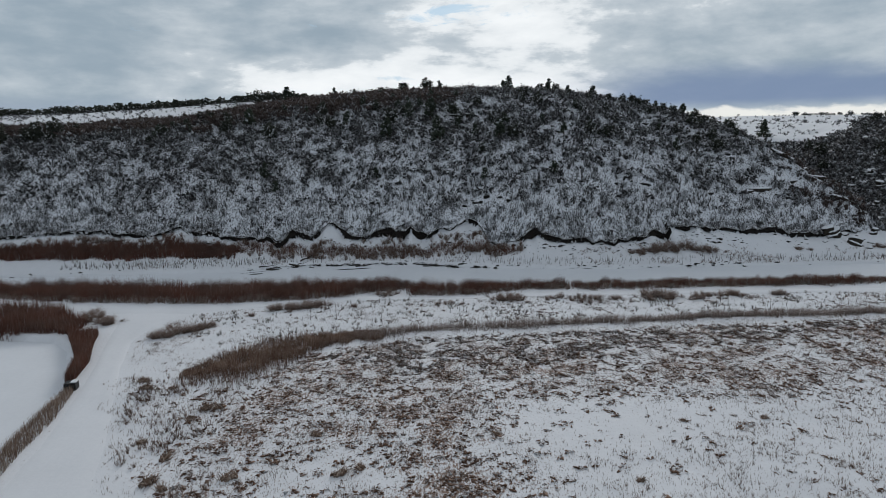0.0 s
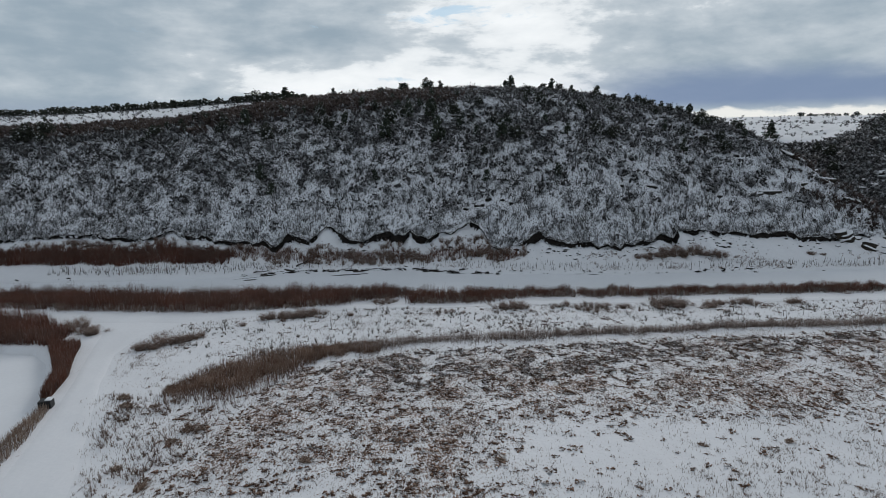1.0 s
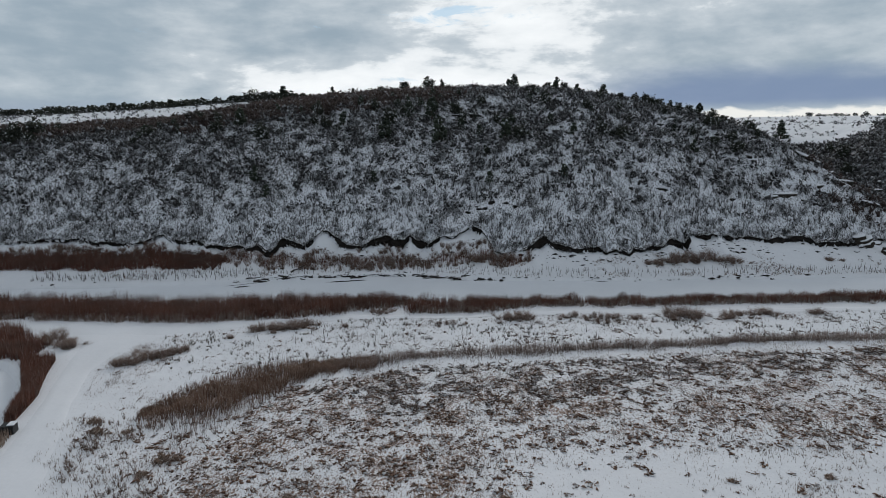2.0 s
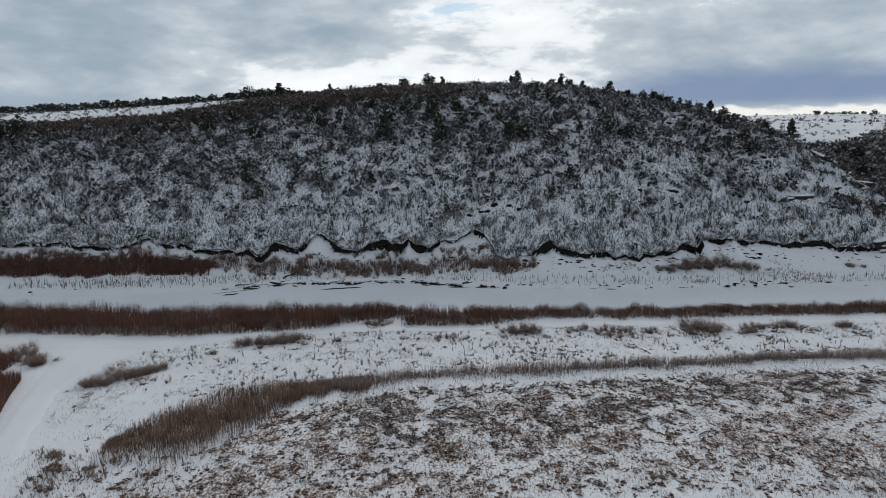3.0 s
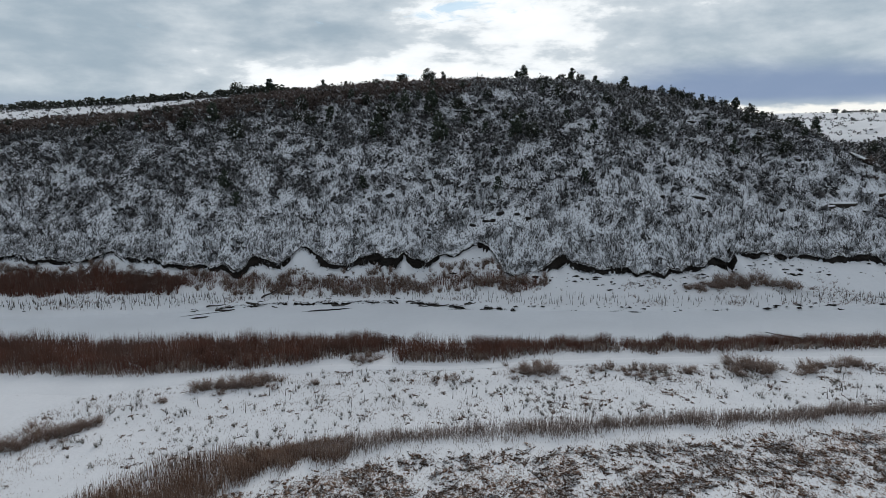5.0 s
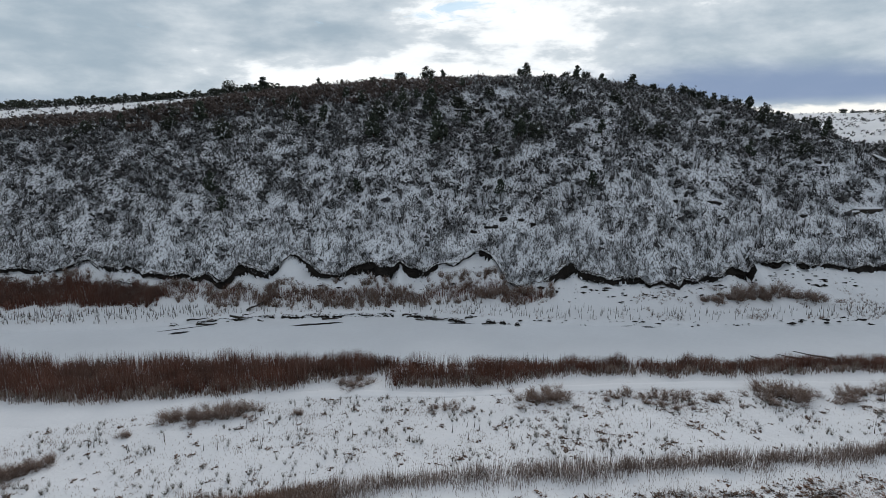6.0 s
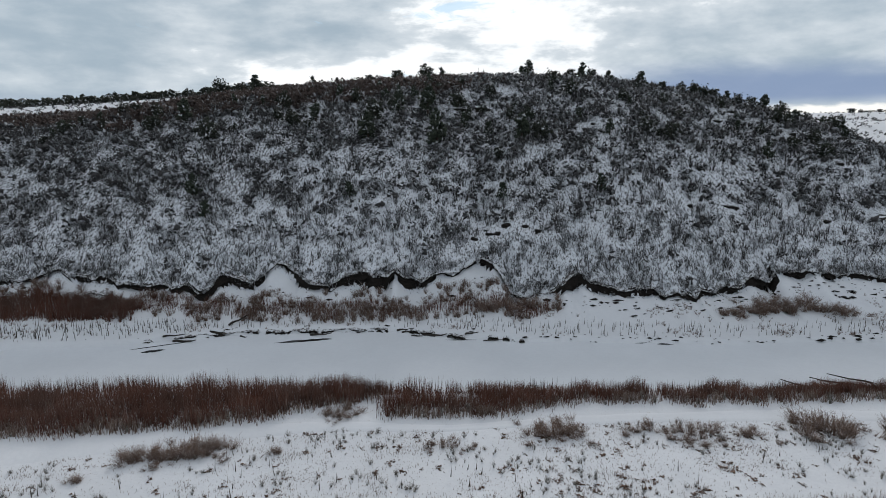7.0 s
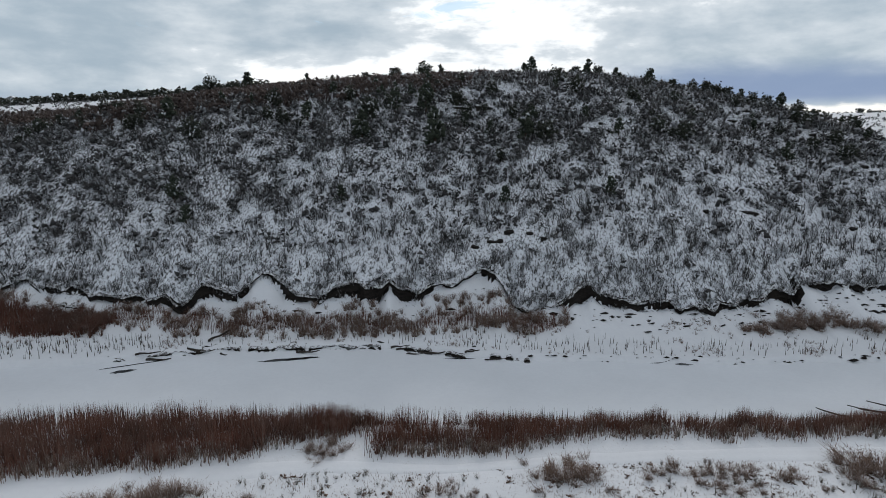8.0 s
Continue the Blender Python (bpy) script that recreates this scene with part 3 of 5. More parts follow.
# ---- plants: small shapes that are scattered ----
def shrub_template(stems, twigs, spread, seed, thick=1.0):
    r = np.random.default_rng(seed)
    a, q = r.uniform(0, 6.28, stems), r.uniform(0.1, 1, stems) * spread
    tip = np.stack([np.cos(a) * q, np.sin(a) * q, r.uniform(0.65, 1.0, stems)], 1)
    base = tip * np.array([0.25, 0.25, 0]) * 1.0
    lumps = [spikes(base, tip, 0.075 * thick)]
    on = r.integers(0, stems, twigs)
    f = r.uniform(0.25, 0.85, twigs)[:, None]
    b = base[on] * (1 - f) + tip[on] * f
    t = b + np.stack([r.normal(0, 0.22, twigs), r.normal(0, 0.22, twigs), r.uniform(0.1, 0.42, twigs)], 1)
    lumps.append(spikes(b, t, 0.06 * thick))
    return join(*lumps)


def tuft_template(blades, spread, droop, width, seed):
    r = np.random.default_rng(seed)
    a, q = r.uniform(0, 6.28, blades), r.uniform(0.2, 1, blades)
    base = np.stack([np.cos(a) * q, np.sin(a) * q, 0 * q], 1) * 0.14
    out = spread * q
    tip = np.stack([np.cos(a) * out, np.sin(a) * out, r.uniform(0.35, 1.0, blades) * (1 - droop * q)], 1)
    if droop < 0.5:
        return spikes(base, tip, width)
    return spikes(base, tip, width, bend=np.stack([0 * a, 0 * a, 0.25 * droop + 0 * a], 1))


def massed_template(stems, tufts, seed):
    """A dense low shrub: stems and a crown of small ragged tufts."""
    r = np.random.default_rng(seed)
    a, q = r.uniform(0, 6.28, stems), r.uniform(0.2, 0.8, stems)
    tip = np.stack([np.cos(a) * q, np.sin(a) * q, r.uniform(0.5, 1.05, stems)], 1)
    lump = spikes(tip * np.array([0.2, 0.2, 0]), tip, 0.06)
    c = np.stack([r.normal(0, 0.34, tufts), r.normal(0, 0.34, tufts), r.uniform(0.15, 0.8, tufts)], 1)
    return join(lump, tetra(c, r.uniform(0.10, 0.21, tufts), r))


def tetra(c, size, r):
    k = len(c)
    tri = np.array([[1, 1, 1], [1, -1, -1], [-1, 1, -1], [-1, -1, 1]])[None] * 0.7 + r.normal(0, 0.45, (k, 4, 3))
    V = (c[:, None] + tri * np.asarray(size)[:, None, None]).reshape(-1, 3)
    F = (np.array([[0, 1, 2], [0, 2, 3], [0, 3, 1], [1, 3, 2]])[None] + 4 * np.arange(k)[:, None, None]).reshape(-1, 3)
    return V, F


MASSED = [massed_template(4, 8, 30 + s) for s in range(10)]
SHRUBS = [shrub_template(5, 11, 0.5, s, 1.2) for s in range(10)]
THICK = [shrub_template(5, 12, 0.55, 40 + s, 1.35) for s in range(6)]
FANS = [shrub_template(26, 26, 0.42, 60 + s, 0.34) for s in range(8)]


def mat_template(seed):
    """A collapsed tussock: flat ragged wisps and a few bent blades."""
    r = np.random.default_rng(seed)
    c = np.stack([r.normal(0, 0.42, 6), r.normal(0, 0.42, 6), r.uniform(0.05, 0.22, 6)], 1)
    V, F = tetra(c, r.uniform(0.14, 0.32, 6), r)
    V = V.reshape(6, 4, 3)
    V = (c[:, None] + (V - c[:, None]) * np.array([1.0, 1.0, 0.38])).reshape(-1, 3)
    a = r.uniform(0, 6.28, 9)
    q = r.uniform(0.2, 0.9, 9)
    base = np.stack([np.cos(a) * q * 0.6, np.sin(a) * q * 0.6, 0 * q], 1)
    tip = base + np.stack([r.normal(0, 0.3, 9), r.normal(0, 0.3, 9), r.uniform(0.25, 0.75, 9)], 1)
    return join((V, F), spikes(base, tip, 0.06))


TUFTS = [mat_template(50 + s) for s in range(10)]
GRASS = [tuft_template(14, 0.6, 0.25, 0.034, 80 + s) for s in range(6)]


def stuff(name, lump, mat, label, category):
    ob = np_object(name, *lump, mat)
    return tagged(ob, label, category, kind="stuff")


def ground_points(n, x0, x1, y0, y1, keep):
    X, Y = rng.uniform(x0, x1, n), rng.uniform(y0, y1, n)
    s = rng.uniform(0, 1, n) < keep(X, Y)
    X, Y = X[s], Y[s]
    return np.stack([X, Y, height(X, Y)], 1)


# brush on the hillside
LEDGES = [(37.8, 116.0, 1.1), (32.3, 116.0, 0.6), (24.3, 129.5, 1.0), (23.3, 132.0, 0.8), (43.5, 135.2, 0.8), (49.5, 114.0, 0.5), (56.4, 124.0, 0.8), (47.0, 138.5, 0.9), (53.0, 131.0, 0.8), (60.6, 130.6, 0.9)]
SLABS = [(6.4, 138.8, 1.6), (2.6, 139.0, 1.1), (59.3, 115.8, 2.4), (67.4, 119.2, 1.1), (73.4, 122.0, 1.4), (76.0, 123.4, 1.1), (57.0, 114.8, 0.8), (72.4, 124.6, 0.9)]
EARTH = [(4.0, 110.4, 0.6), (6.0, 111.2, 0.8), (6.9, 111.0, 0.5), (8.4, 111.9, 1.0), (10.3, 111.4, 0.6), (11.9, 110.5, 0.5)]


def hill_keep(X, Y):
    d = Y - cut_y(X)
    z = height(X, Y)
    gaps = sstep(fbm(X, Y, 3.6, 3, 51.0), -0.35, 0.0)
    clump = sstep(fbm(X, Y, 1.25, 2, 53.0), -0.1, 0.12)
    upper = sstep(z + 3 * fbm(X, Y, 5.0, 2, 57.0), 7, 12)
    keep = (1 - upper) * (0.5 + 0.28 * clump) + upper * (0.18 + 0.82 * clump) * (0.65 + 0.35 * gaps)
    keep = keep + 0.5 * oak_zone(X, Y, z)
    for x, y, l in LEDGES + SLABS + EARTH:
        keep = keep * np.where((np.abs(X - x) < l * 1.1 + 0.3) & (Y < y + 0.9) & (Y > y - 1.9), 0.08, 1)
    return np.where(d > 0.05, np.clip(keep, 0, 1), 0)


def oak_zone(X, Y, z):
    """Where the brown brush closes up, high on the slope's west end."""
    edge = np.interp(X, (-110, -60, -40, -20, 0, 20), (19.3, 20.3, 21.6, 24.5, 27, 29)) + 2.2 * fbm(X, Y, 7.0, 3, 141.0)
    spur = 0.65 * sstep(X + 4 * fbm(X, Y, 5.0, 3, 145.0), 66, 72) * sstep(z, 2.5, 5)
    return np.maximum(sstep(z, edge, edge + 1.2) * sstep(12 - X, 0, 14) * sstep(fbm(X, Y, 4.0, 3, 143.0), -0.5, -0.2), spur)


P = ground_points(40000, -112, 88, 104, 160, hill_keep)
P = np.concatenate([P, ground_points(4200, -75, 40, 160, 194, hill_keep)])
P = P[~((P[:, 0] < -66) & (P[:, 1] > 166))]
chance = rng.uniform(0, 1, len(P))
oak = chance < oak_zone(P[:, 0], P[:, 1], P[:, 2])
thin = ~oak | (rng.uniform(0, 1, len(P)) < 0.5)
P, chance, oak = P[thin], chance[thin], oak[thin]
dark = ~oak & (chance < sstep(P[:, 2] + 7.0 * fbm(P[:, 0], P[:, 1], 2.4, 3, 61.0), 6.0, 20.0) * 0.76 + 0.07 + 0.1 * sstep(-P[:, 0], 5, 40) * sstep(P[:, 2], 6, 12))
for name, sel, mat, kinds, lo, hi, label in (("hillside_brush", ~dark & ~oak, M_BRUSH, SHRUBS, 0.6, 1.7, "bare grey hillside brush with snow on its twigs"),
                                             ("ridge_brush", dark, M_DARK, THICK + MASSED, 0.7, 1.8, "dark bare oak brush covering the upper slope"),
                                             ("oak_brush", oak, M_OAK, THICK + MASSED, 1.0, 2.0, "dense dark brown oak brush below the mesa's rim")):
    Q = P[sel] - np.array([0, 0, 0.1])
    sz = lo + (hi - lo) * rng.uniform(0, 1, len(Q)) ** 1.5
    stuff(name, scatter(kinds, Q, sz, sz * rng.uniform(0.75, 1.1, len(Q))), mat, label, "brush")
X = rng.uniform(-110, 76, 1500)
Y = bank_line(X)[0] + rng.uniform(-0.4, 0.9, len(X))
sz = rng.uniform(0.35, 0.85, len(X))
stuff("lip_brush", scatter(SHRUBS, np.stack([X, Y, np.maximum(height(X, Y), bank_line(X)[1] - 0.12)], 1), sz * 1.2, sz * 0.8), M_BRUSH, "twiggy brush and grass hanging over the bank's lip", "brush")
Q = ground_points(3900, 80, 150, 112, 180, lambda X, Y: 0.5 + 0.5 * sstep(fbm(X, Y, 8.0, 3, 71.0), -0.3, 0.1))
sz = rng.uniform(0.9, 2.0, len(Q))
stuff("gully_brush", scatter(MASSED, Q, sz), M_DARK, "dark brush on the far side of the gully", "brush")
Q = np.concatenate([ground_points(170, 92, 160, 184, 240, lambda X, Y: 0.9 + 0 * X), ground_points(560, 70, 240, 178, 282, lambda X, Y: 0.9 + 0 * X), ground_points(1000, -230, -55, 170, 240, lambda X, Y: 0.9 + 0 * X), ground_points(420, -210, -50, 237, 250, lambda X, Y: 0.9 + 0 * X), ground_points(80, 150, 260, 277, 284, lambda X, Y: 0.9 + 0 * X)])
sz = rng.uniform(0.35, 1.15, len(Q))
stuff("plateau_brush", scatter(MASSED, Q, sz, sz * 1.1), M_DARK, "scattered low dark shrubs on a snowy plateau", "brush")

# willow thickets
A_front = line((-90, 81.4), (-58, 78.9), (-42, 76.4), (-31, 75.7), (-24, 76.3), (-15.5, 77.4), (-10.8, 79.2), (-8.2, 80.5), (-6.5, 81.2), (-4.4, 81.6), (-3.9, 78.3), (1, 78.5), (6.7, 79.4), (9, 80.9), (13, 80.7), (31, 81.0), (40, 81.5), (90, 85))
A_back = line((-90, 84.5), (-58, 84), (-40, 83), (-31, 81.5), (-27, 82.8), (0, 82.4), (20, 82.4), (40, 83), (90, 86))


def band(n, x0, x1, front, back, tall, clump, ragged=0.5, soft=False):
    X = rng.uniform(x0, x1, n)
    f = rng.uniform(0, 1, n)
    if soft:
        f = np.clip(rng.normal(0.5, 0.42, n), -0.6, 1.3)
    Xj = X + rng.normal(0, 0.45, n)
    Y = front(Xj) + (back(Xj) - front(Xj)) * f + ragged * (2 * fbm(X, X * 0, 2.2, 3, 91.0) + rng.normal(0, 0.3, n)) * (1 - f)
    keep = rng.uniform(0, 1, n) < sstep(fbm(X, Y, 2.2, 3, 93.0), -0.75, -0.1) * clump + 1 - clump
    X, Y = X[keep], Y[keep]
    n = len(X)
    base = np.stack([X, Y, height(X, Y) - 0.05], 1)
    h = tall(X) * (1.0 - 0.2 * rng.uniform(0, 1, n) ** 2) * (1 + 0.75 * fbm(X, Y, 1.0, 2, 95.0))
    tip = base + np.stack([rng.normal(0, 0.10, n) * h, rng.normal(0, 0.10, n) * h, h], 1)
    return base, tip


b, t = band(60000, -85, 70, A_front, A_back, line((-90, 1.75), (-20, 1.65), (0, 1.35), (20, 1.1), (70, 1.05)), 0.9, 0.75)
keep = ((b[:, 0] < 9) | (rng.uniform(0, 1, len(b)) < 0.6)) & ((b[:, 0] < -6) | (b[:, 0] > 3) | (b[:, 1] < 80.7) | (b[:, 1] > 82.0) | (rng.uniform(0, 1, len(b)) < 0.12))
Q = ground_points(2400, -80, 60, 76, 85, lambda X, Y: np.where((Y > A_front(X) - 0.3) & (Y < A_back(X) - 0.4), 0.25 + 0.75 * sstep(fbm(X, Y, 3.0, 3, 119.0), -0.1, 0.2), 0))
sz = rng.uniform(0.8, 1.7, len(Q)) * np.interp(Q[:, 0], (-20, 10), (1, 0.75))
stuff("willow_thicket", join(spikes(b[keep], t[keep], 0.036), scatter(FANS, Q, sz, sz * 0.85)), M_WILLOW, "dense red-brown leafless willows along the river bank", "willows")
# a row of stiff dead stalks on the river side
n = 2100
X = rng.uniform(-50, 62, n)
Y = A_back(X) + 0.35 + rng.normal(0, 0.28, n) + 0.3 * fbm(X, X * 0, 3.0, 2, 151.0)
s = rng.uniform(0, 1, n) < 0.1 + 0.9 * sstep(fbm(X, X * 0, 1.1, 3, 153.0), -0.1, 0.2)
b = np.stack([X, Y, height(X, Y) - 0.05], 1)[s]
h = np.interp(b[:, 0], (-50, -10, 20, 62), (1.5, 1.4, 0.95, 0.9)) * rng.uniform(0.6, 1.1, len(b))
stuff("river_stalks", spikes(b, b + np.stack([rng.normal(0, 0.05, len(b)), rng.normal(0, 0.05, len(b)), h], 1), 0.07), M_STALK, "stiff dark dead stalks standing along the river's edge", "stalks")
Q = ground_points(3000, -70, 60, 75, 84, lambda X, Y: np.where((Y > A_front(X) - 0.7) & (Y < A_back(X) - 1.0), sstep(fbm(X, Y, 1.6, 3, 135.0) + 0.25 * sstep(A_front(X) + 1.4 - Y, 0, 1.2), 0.08, 0.3), 0))
sz = rng.uniform(0.5, 1.3, len(Q))
stuff("willow_grass", scatter(FANS, Q, sz * 0.8, sz * 0.8), M_STRAW, "pale dry grass standing among the willows", "grass")
Q = ground_points(1300, -60, 60, 74, 83, lambda X, Y: np.where((Y > A_front(X) - 0.9) & (Y < A_front(X) + 1.2), 0.1 + 0.9 * sstep(fbm(X, Y, 1.8, 3, 173.0), 0.0, 0.25), 0))
sz = rng.uniform(0.5, 1.1, len(Q))
stuff("frosted_twigs", scatter(FANS, Q, sz, sz * 0.75), M_SAGE, "grey frosted shrubs along the willows' foot", "brush")
b, t = band(6800, -80, 60, lambda x: A_front(x) - 1.0, lambda x: A_front(x) + 0.5, line((-90, 0.9), (0, 0.8), (60, 0.6)), 1.0, 0.5)
stuff("willow_fringe", spikes(b, t, 0.05), M_BUSH, "short grey-brown twigs along the willows' edge", "willows")
b, t = band(18000, -95, -34, line((-95, 99.6), (-54, 98.7), (-40, 99.2), (-34, 101.8)), line((-95, 102.4), (-34, 102.8)), line((-95, 1.4), (-45, 1.4), (-34, 0.9)), 0.8)
Q = ground_points(800, -95, -34, 99.5, 103, lambda X, Y: 0.2 + 0.8 * sstep(fbm(X, Y, 4.0, 3, 155.0), -0.2, 0.2))
sz = rng.uniform(0.9, 1.7, len(Q))
stuff("willow_thicket", join(spikes(b, t, 0.06), scatter(FANS, Q, sz, sz)), M_WILLOW, "dense red-brown willows under the cut bank", "willows")
b, t = band(3800, -36, 12, line((-34, 101.8), (10, 101.0)), line((-34, 104.0), (-10, 103.6), (10, 103.0)), line((-34, 1.1), (10, 1.0)), 1.0)
Q = ground_points(1500, -70, 14, 100.5, 105, lambda X, Y: np.where(Y < bank_line(X)[0] - 0.7, 0.15 + 0.85 * sstep(fbm(X, Y, 3.0, 3, 115.0), -0.2, 0.15), 0))
sz = rng.uniform(0.7, 1.5, len(Q))
stuff("willow_shoots", spikes(b, t, 0.045), M_WILLOW, "thin red-brown willow shoots under the cut bank", "willows")
stuff("bank_brush", scatter(FANS, Q, sz * 1.2, sz * 0.75), M_BUSH, "grey-brown brush at the foot of the cut bank", "brush")
b, t = band(13000, -70, -39.6, line((-70, 63.4), (-47, 63.4), (-39.6, 63.6)), line((-70, 74), (-47, 73.0), (-43, 69.6), (-39.6, 67.6)), line((-70, 1.7), (-45, 1.6), (-36, 0.9)), 0.8)
stuff("willow_thicket", spikes(b, t, 0.05), M_WILLOW, "red-brown willows round the frozen pond", "willows")


def edge_band(n, y0, y1, xa, xb, h):
    Y = rng.uniform(y0, y1, n)
    X = xa(Y) + (xb(Y) - xa(Y)) * rng.uniform(0, 1, n)
    base = np.stack([X, Y, height(X, Y) - 0.05], 1)
    hh = h * rng.uniform(0.5, 1.1, n)
    return base, base + np.stack([rng.normal(0, 0.12, n) * hh, rng.normal(0, 0.12, n) * hh, hh], 1)


b, t = edge_band(6000, 51.2, 64, line((51, -32.4), (55.7, -34.2), (60, -37.2), (64, -40)), line((51, -31.6), (55.7, -32.9), (60, -35), (64, -36.6)), 1.1)
stuff("willow_thicket", spikes(b, t, 0.05), M_WILLOW, "narrow red-brown willow fringe beside the pond", "willows")
b, t = edge_band(2600, 33, 49, line((33, -28.2), (39, -29.4), (43, -30.5), (49, -31.6)), line((33, -26.6), (39, -28), (44, -28.8), (49, -30.3)), 0.8)
stuff("reed_fringe", spikes(b, t, 0.04), M_REED, "tan dry grass fringe between road and pond", "reeds")

# the bowed bed of reeds in the meadow
b, t = band(20000, -22.8, -6, R_in, R_out, line((-23, 0.55), (-18, 0.95), (-12, 0.95), (-6, 0.4)), 0.8, 0.7, True)
b2, t2 = band(19000, -13, 72, R_in, R_out, line((-13, 0.5), (-8, 0.95), (10, 0.85), (80, 0.8)), 0.75, 0.5, True)
stuff("reed_bed", spikes(b, t, 0.028), M_CATTAIL, "dense bed of tall brown dry cattails in the meadow", "reeds")
stuff("reed_bed", spikes(b2, t2, 0.026), M_PINKREED, "long thin row of pale tan reeds across the meadow", "reeds")


# tussocks and grass in the meadow
Q = ground_points(38000, -32, 62, 28, 69, lambda X, Y: np.where((Y < R_in(X) - 0.2) & (X > road_right(Y) + 0.3), 0.5 * meadow_density(X, Y), 0))
sz = 0.18 + 0.42 * rng.uniform(0, 1, len(Q)) ** 1.8
stuff("meadow_tussocks", scatter(TUFTS, Q, sz, sz * rng.uniform(0.5, 1.0, len(Q))), M_GRASS, "brown collapsed grass tussocks poking out of the snow", "grass")


def churn_template(seed):
    """Reeds that lie flat in a heap, with a few broken ends."""
    r = np.random.default_rng(seed)
    a = r.normal(0, 0.5, 12) + math.pi * r.integers(0, 2, 12)
    base = np.stack([r.normal(0, 0.4, 12), r.normal(0, 0.16, 12), r.uniform(0.02, 0.14, 12)], 1)
    tip = base + np.stack([np.cos(a), np.sin(a) * 0.7, r.uniform(-0.1, 0.35, 12)], 1) * r.uniform(0.15, 0.42, 12)[:, None]
    c = np.stack([r.normal(0, 0.4, 5), r.normal(0, 0.14, 5), r.uniform(0.02, 0.1, 5)], 1)
    V, F = tetra(c, r.uniform(0.12, 0.26, 5), r)
    V[:, 1:] = V[:, 1:] * np.array([0.8, 0.55])
    return join((V, F), spikes(base, tip, 0.13, bend=np.stack([0 * a, 0 * a, 0.07 + 0 * a], 1)))


CHURN = [churn_template(400 + k) for k in range(8)]


def churned(X, Y):
    """The trampled belt of dead reeds inside the bowed row."""
    back = R_in(X) - Y + 1.2 * fbm(X, Y, 3.0, 2, 161.0)
    deep = np.interp(X, (-14, -4, 6, 20, 50), (3, 12, 13, 9, 6)) + 3 * fbm(X, Y, 5.0, 2, 163.0)
    return sstep(back, 1.6, 2.6) * sstep(deep - back, 0, 3) * sstep(X, -14, -6) * (0.25 + 0.75 * sstep(fbm(X, Y, 1.6, 3, 165.0), -0.15, 0.25))


Q = ground_points(5400, -14, 52, 48, 69, churned)
heap = rng.uniform(0.45, 0.95, len(Q))
low = []
for k, lump in enumerate(CHURN):
    s = rng.integers(0, 8, len(Q)) == k
    turn = rng.normal(0, 1.2, s.sum())
    c, sn = np.cos(turn)[:, None], np.sin(turn)[:, None]
    V, F = lump
    sz = heap[s][:, None]
    low.append((np.stack([(V[None, :, 0] * c - V[None, :, 1] * sn) * sz + Q[s][:, 0:1], (V[None, :, 0] * sn + V[None, :, 1] * c) * sz + Q[s][:, 1:2], V[None, :, 2] * sz * 0.8 + Q[s][:, 2:3]], -1).reshape(-1, 3), (F[None] + len(V) * np.arange(s.sum())[:, None, None]).reshape(-1, 3)))
stuff("flattened_reeds", join(*low), M_CHURN, "dark flattened reeds lying in heaps in the snow", "reeds")


def hair(Q, lo, hi, w):
    """Single upright blades of grass."""
    h = rng.uniform(lo, hi, len(Q)) * (1 + 0.6 * fbm(Q[:, 0], Q[:, 1], 2.0, 2, 117.0))
    return spikes(Q, Q + np.stack([rng.normal(0, 0.16, len(Q)) * h, rng.normal(0, 0.16, len(Q)) * h, h], 1), w)


def meadow_hair(X, Y):
    patch = sstep(fbm(X, Y, 2.6, 3, 107.0), -0.45 + 0.1 * sstep(6 - X, -6, 0), 0.2) * (0.25 + 0.75 * sstep(fbm(X, Y, 0.7, 2, 108.0), -0.1, 0.25))
    open_snow = 1 - 0.85 * sstep(X + 3 * fbm(X, Y, 3.0, 2, 104.0), 2, 6) * sstep(20 - X, 0, 5) * sstep(Y + 3 * fbm(X, Y, 3.0, 2, 106.0), 38, 40.5) * sstep(46 - Y, 0, 3)
    return np.where((Y < R_in(X)) & (X > road_right(Y) - 0.6 + 2.5 * fbm(X, Y, 2.0, 2, 118.0)), (0.06 + 0.94 * patch) * open_snow, 0)


Q = ground_points(40000, -30, 60, 29, 66, lambda X, Y: np.where(R_in(X) - Y > 2, meadow_hair(X, Y) * (0.45 + 0.9 * sstep(X, 9, 17)) * (0.25 + 0.75 * sstep(fbm(X, Y, 1.5, 2, 167.0), -0.1, 0.25)), 0))
sz = 0.14 + 0.3 * rng.uniform(0, 1, len(Q)) ** 1.6
stuff("meadow_grass", scatter(GRASS, Q, sz * 0.8, sz * 1.15), M_STRAW, "small upright tufts of dry grass standing in snow", "grass")
stuff("meadow_grass", hair(ground_points(130000, -34, 62, 28, 69, meadow_hair), 0.10, 0.32, 0.024), M_STRAW, "thin upright dry grass standing in snow", "grass")
Q = ground_points(5200, -29, -8, 33, 60, lambda X, Y: np.where((X > road_right(Y) + 0.4) & (Y < R_in(X) - 0.3), sstep(road_right(Y) + 11 - X, 0, 6) * sstep(fbm(X, Y, 2.2, 3, 131.0), -0.12, 0.3), 0))
sz = 0.18 + 0.42 * rng.uniform(0, 1, len(Q)) ** 2
stuff("roadside_weeds", scatter(SHRUBS, Q, sz, sz), M_BUSH, "clumps of grey-brown weeds standing beside the road", "weeds")


